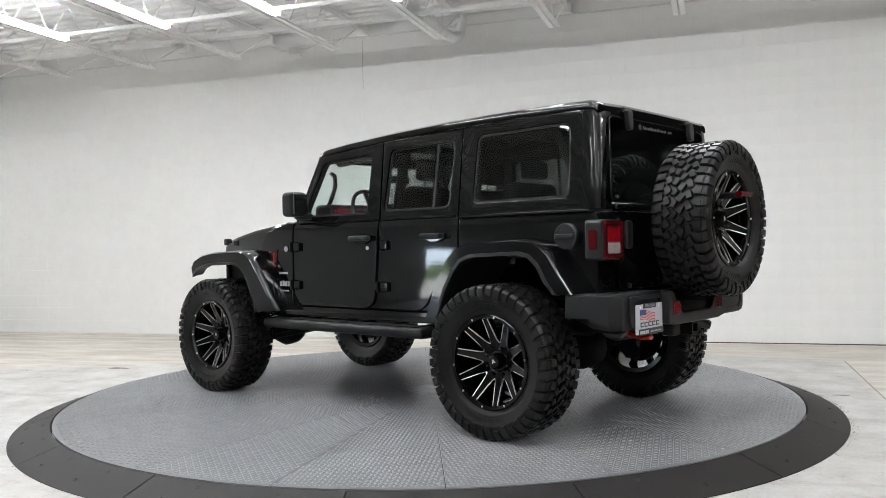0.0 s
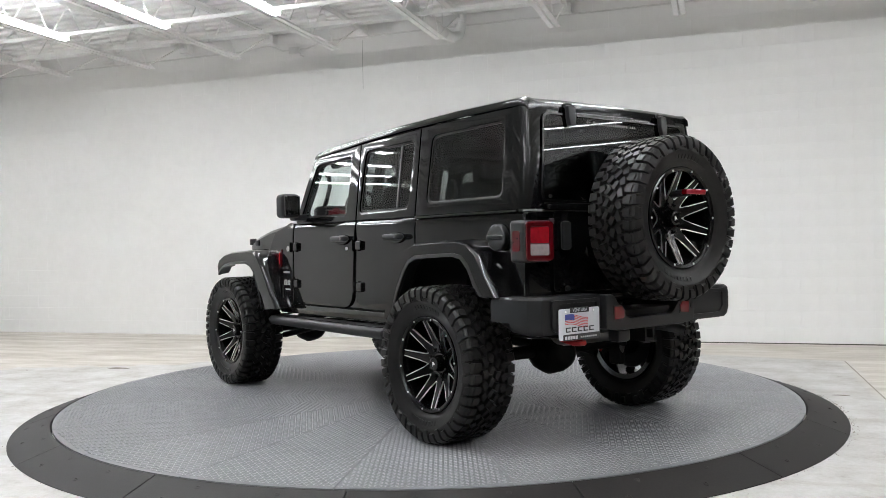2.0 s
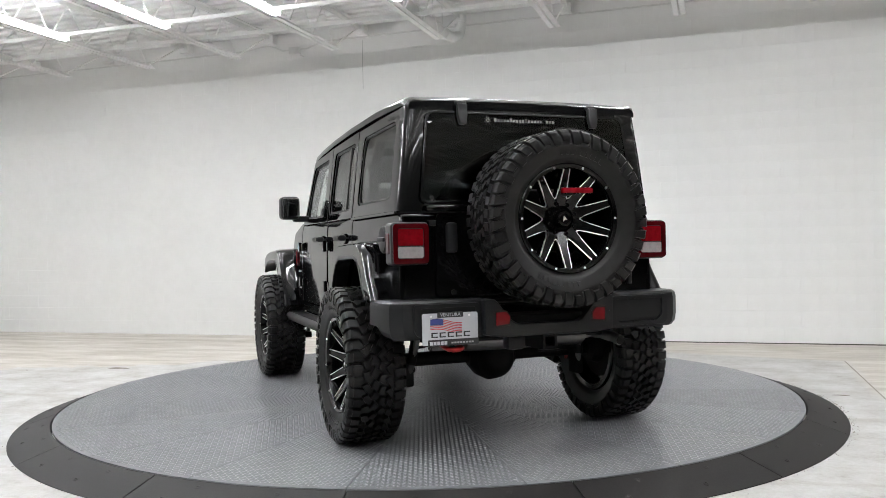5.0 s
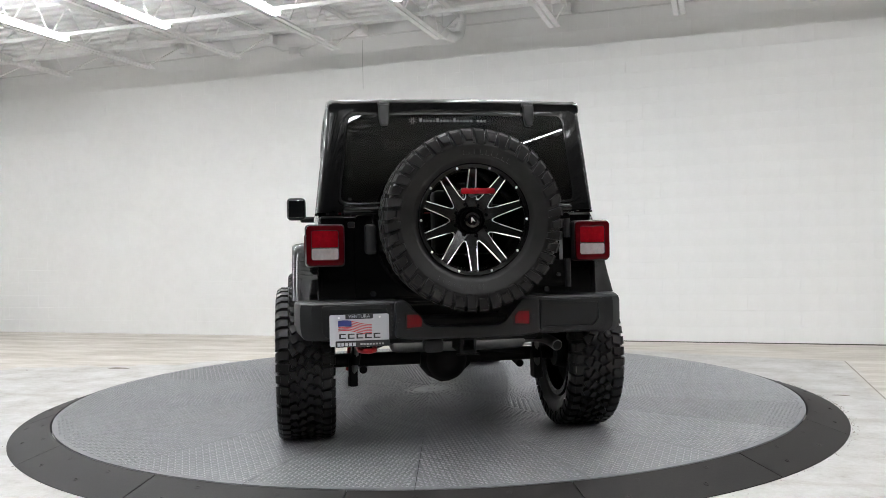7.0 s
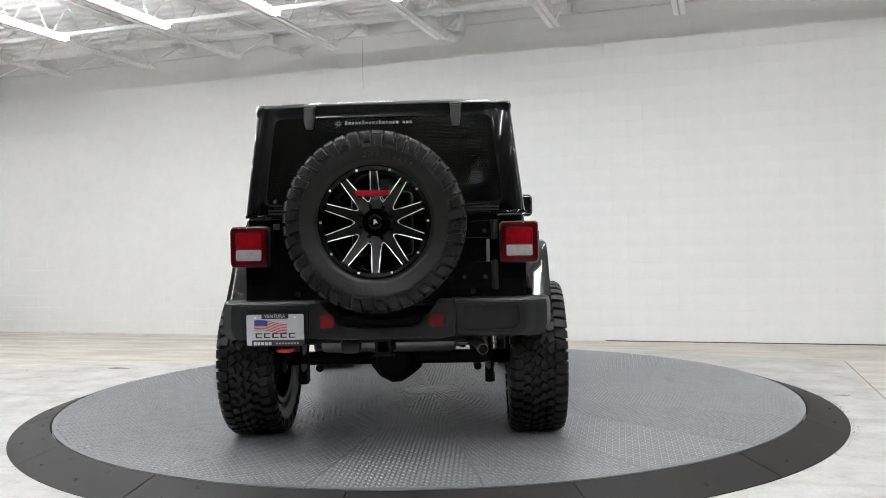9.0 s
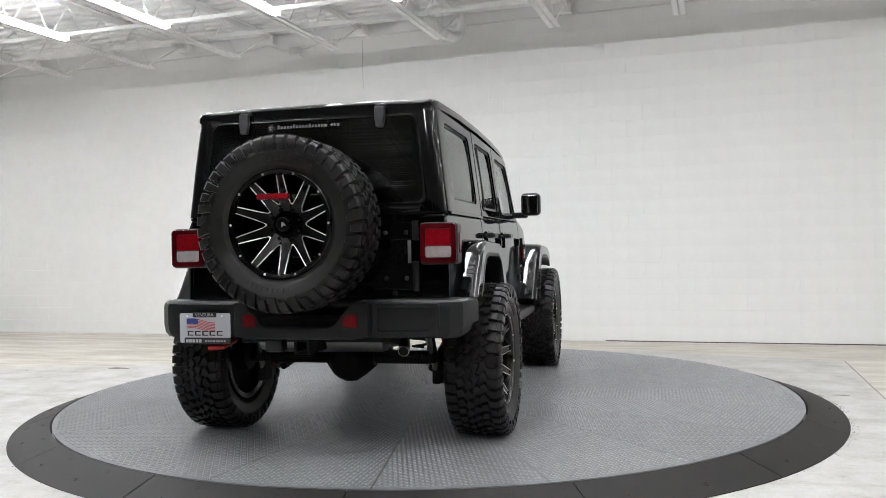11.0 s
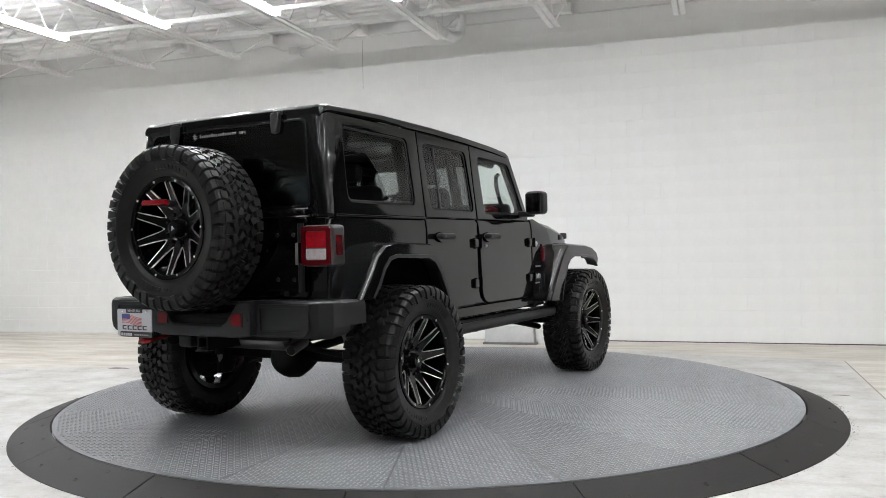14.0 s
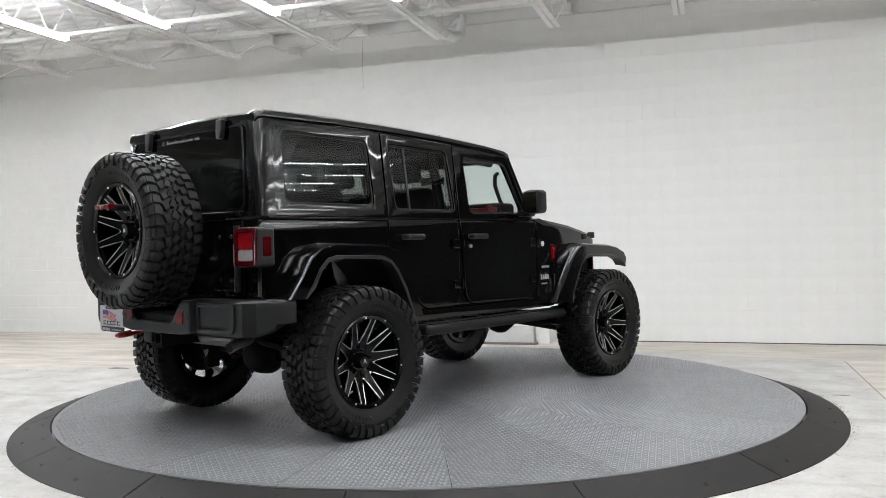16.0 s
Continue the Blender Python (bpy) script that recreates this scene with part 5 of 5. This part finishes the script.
def build_underbody():
    for s in (-1, 1):
        r = part("frame_rail", box(-0.60, 3.25, min(s * 0.38, s * 0.50), max(s * 0.38, s * 0.50), 0.63, 0.76, 0.015), UNDER, car)
        bar = part("step_bar", box(0.66, 2.44, min(s * 0.74, s * 0.905), max(s * 0.74, s * 0.905), 0.560, 0.640, 0.034, 3), PLASTIC, car, "black plastic side step")
        part("step_tread", box(0.72, 2.38, min(s * 0.79, s * 0.89), max(s * 0.79, s * 0.89), 0.638, 0.645, 0.003), UNDER, bar)
        for x in (0.9, 1.6, 2.25):
            part("step_bracket", box(x - 0.03, x + 0.03, min(s * 0.45, s * 0.80), max(s * 0.45, s * 0.80), 0.60, 0.625, 0.006), UNDER, bar)
        for x, dx in ((-0.10, -0.12), (BASE + 0.05, 0.05)):
            sh = part("shock_absorber", rod((x, s * 0.595, 0.36), (x + dx, s * 0.56, 0.66), 0.020, 10), STEEL, car)
            part("shock_body", rod((x + dx * 0.35, s * 0.583, 0.47), (x + dx, s * 0.55, 0.78), 0.030, 12), UNDER, sh)
            part("shock_eye", lathe([(0.03, -0.03), (0.03, 0.03)], "y", 12, Matrix.Translation((x, s * 0.595, 0.355))), UNDER, sh)
        for x in (0.10, BASE):
            pts = []
            for k in range(60):
                a = k / 60 * 2 * math.pi * 5
                pts.append((x + 0.062 * math.cos(a), s * 0.44 + 0.062 * math.sin(a), 0.52 + 0.26 * k / 60))
            part("coil_spring", pipe(pts, 0.009, 6), UNDER, car)
        part("control_arm", rod((0.05, s * 0.52, 0.40), (0.95, s * 0.46, 0.56), 0.026, 10), UNDER, car)
        part("control_arm", rod((BASE - 0.05, s * 0.50, 0.40), (2.1, s * 0.46, 0.56), 0.026, 10), UNDER, car)
        part("axle_bracket", box(-0.14, -0.03, min(s * 0.565, s * 0.62), max(s * 0.565, s * 0.62), 0.325, 0.50, 0.012), UNDER, car)
        part("brake_caliper", box(0.05, 0.19, min(s * 0.70, s * 0.79), max(s * 0.70, s * 0.79), 0.42, 0.60, 0.03), UNDER, car)
    for x, dy in ((0.0, 0.0), (BASE, 0.22)):
        ax = part("axle", rod((x, -0.72, HUB_Z), (x, 0.72, HUB_Z), 0.044, 16), UNDER, car)
        part("differential", lathe([(0.05, -0.16), (0.10, -0.10), (0.145, -0.03), (0.15, 0.03), (0.11, 0.11), (0.05, 0.16)], "y", 24, Matrix.Translation((x - 0.02, dy, HUB_Z - 0.010))), UNDER, ax)
        part("differential_cover", lathe([(0.135, 0.0), (0.13, -0.05), (0.10, -0.10), (0.05, -0.125)], "x", 24, Matrix.Translation((x - 0.06, dy, HUB_Z - 0.010))), UNDER, ax)
        part("track_bar", rod((x - 0.13, -0.50, 0.50), (x - 0.13, 0.45, 0.62), 0.018, 10), UNDER, ax)
    part("drive_shaft", rod((0.12, 0.0, 0.49), (1.4, 0.0, 0.60), 0.035, 12), UNDER, car)
    part("gearbox", box(1.15, 2.3, -0.26, 0.26, 0.59, 0.78, 0.04), UNDER, car)
    part("fuel_tank", box(0.52, 1.1, -0.34, 0.36, 0.60, 0.78, 0.05), UNDER, car)
    part("skid_plate", box(1.5, 1.95, -0.36, 0.36, 0.575, 0.588, 0.006), UNDER, car)
    part("cross_member", box(-0.62, -0.52, -0.46, 0.46, 0.64, 0.76, 0.015), UNDER, car)
    part("cross_member", box(3.10, 3.22, -0.46, 0.46, 0.62, 0.76, 0.015), UNDER, car)
    mf = part("muffler", lathe([(0.04, -0.40), (0.075, -0.385), (0.085, -0.35), (0.085, 0.35), (0.075, 0.385), (0.04, 0.40)], "y", 24, Matrix.Translation((-0.50, 0.0, 0.640)) @ Matrix.Diagonal((1.2, 1.0, 0.80, 1))), STEEL, car, "bare steel silencer")
    part("tailpipe", pipe([(-0.50, -0.38, 0.63), (-0.50, -0.47, 0.64), (-0.55, -0.51, 0.635), (-0.64, -0.535, 0.622), (-0.71, -0.548, 0.605)], 0.032, 14), STEEL, mf)
    # dark disc on the closed pipe end, painting the shade of a hollow mouth
    part("mouth_shade", lathe([(0.027, 0), (0.027, 0.004)], "z", 16, look((-0.7102, -0.5481, 0.605), (-0.64, -0.535, 0.622))), UNDER, mf)
    hitch = part("tow_hitch", holed([(-0.045, 0.600), (0.045, 0.600), (0.045, 0.688), (-0.045, 0.688)], [[(-0.028, 0.617), (0.028, 0.617), (0.028, 0.671), (-0.028, 0.671)]], lay_rear(lambda z: -0.86), 0.0, 0.34, 0.003), UNDER, car)
    part("hitch_collar", box(-0.86, -0.825, -0.062, 0.062, 0.590, 0.60, 0.003), UNDER, hitch)
    part("trailer_socket", box(-0.83, -0.74, 0.13, 0.24, 0.605, 0.685, 0.02), PLASTIC, hitch)
    # red tow hook under the bumper and the grey recovery points
    part("tow_hook", pipe([(-0.66, 0.505, 0.655), (-0.76, 0.505, 0.640), (-0.81, 0.51, 0.632), (-0.832, 0.53, 0.630), (-0.832, 0.57, 0.630), (-0.81, 0.59, 0.632), (-0.72, 0.595, 0.645)], 0.014, 10), RED_PAINT, car, "red tow hook")
    part("stabiliser_link", rod((0.10, 0.62, 0.40), (-0.05, 0.60, 0.70), 0.012, 8), RED_PAINT, car)
    part("stabiliser_link", rod((0.10, -0.62, 0.40), (-0.05, -0.60, 0.70), 0.012, 8), RED_PAINT, car)


def build_brake_light():
    b = part("high_brake_light", box(-1.210, -1.170, -0.088, 0.088, 1.448, 1.480, 0.008), RED_LENS, car, "red high-level brake light on a stalk through the spare wheel")
    part("stalk", pipe([(-0.80, 0, 1.44), (-1.0, 0, 1.46), (-1.13, 0, 1.464), (-1.170, 0, 1.464)], 0.022, 10), PLASTIC, b)
    part("back_shell", box(-1.177, -1.150, -0.080, 0.080, 1.451, 1.477, 0.008), PLASTIC, b)


def clear_panes():
    for o in car.children_recursive:
        if o.name.startswith("pane") and not o.name.startswith("pane_divider"):
            o.visible_shadow = False


car = tagged(new("off_road_car"), "lifted gloss-black four-door off-road car standing on the turntable", "car")
build_body()
build_cabin()
for side in (1, -1):
    for front in (True, False):
        build_door(side, front)
build_flares()
build_front()
build_interior()
build_lamps()
build_number_plate(build_bumper())
build_underbody()
wheel_meshes()
for x, turn_l, turn_r in ((0.0, 25.2, 7.2), (BASE, 20, 30)):
    add_wheel(pose(x, 0.884, HUB_Z), turn_l)
    add_wheel(pose(x, -0.884, HUB_Z, 0, 0, 180), turn_r)
add_wheel(pose(-0.980, 0.004, 1.322, 0, 0, 90), 18, "spare wheel carried on the tailgate", True)
build_brake_light()
clear_panes()


# ---- blocks of the rear wall ----
def build_blocks():
    course, length, gap, ch, cv = 0.2032, 0.4064, 0.0003, 0.0015, 0.0003

    def block(x0, x1, z0, z1, verts, faces, rnd):
        y0, y1 = WALL_N + 0.0125, WALL_N + rnd
        k = len(verts)
        for y, dz, dx in ((y0, 0.0, 0.0), (y1 + ch * 0.7, 0.0, 0.0), (y1, ch, cv)):
            verts += [(x0 + dx, y, z0 + dz), (x1 - dx, y, z0 + dz), (x1 - dx, y, z1 - dz), (x0 + dx, y, z1 - dz)]
        for r in (0, 4):
            for q in range(4):
                faces.append((k + r + q, k + r + (q + 1) % 4, k + r + 4 + (q + 1) % 4, k + r + 4 + q))
        faces.append((k + 8, k + 9, k + 10, k + 11))

    wall = bpy.data.objects["wall_north"]
    rng = random.Random(7)
    single = []
    for half in (False, True):
        v, f = [], []
        block(-length / 2 + gap, length / 2 - gap, gap, course - gap, v, f, 0.0)
        me = bpy.data.meshes.new("wall_block")
        me.from_pydata(v, [], f)
        me.materials.append(WALL_PAINT)
        single.append(me)
    v, f = [], []
    rows = int((DECK_Z + 0.06 - FLOOR_Z) / course)
    for r in range(rows):
        z = FLOOR_Z + r * course
        for q in range(int(-11.5 / length), int(WHITE_END / length)):
            u = (q + (0.5 if r % 2 else 0.0)) * length
            d = rng.uniform(0.0, 0.0003)
            if -0.3 < u < 4.9 and r < 21:
                part("wall_block", single[0], None, wall, m=Matrix.Translation((u, d, z)))
            else:
                block(u - length / 2 + gap, u + length / 2 - gap, z + gap, z + course - gap, v, f, d)
    me = bpy.data.meshes.new("block_field")
    me.from_pydata(v, [], f)
    me.materials.append(WALL_PAINT)
    part("block_field", me, None, wall)["kind"] = "stuff"


build_blocks()


def motions():
    """The table and the car on it turn together at an even pace."""
    rows_t, rows_c = [], []
    for k in range(33):
        t = 0.5 * k
        m = pose(0, 0, 0, 0, 0, TURN0 + TURN_RATE * t)
        rows_t.append((t, m))
        rows_c.append((t, m @ Matrix.Translation((CAR_X, CAR_Y, 0.0))))
    walk(turntable, rows_t)
    walk(car, rows_c)


motions()
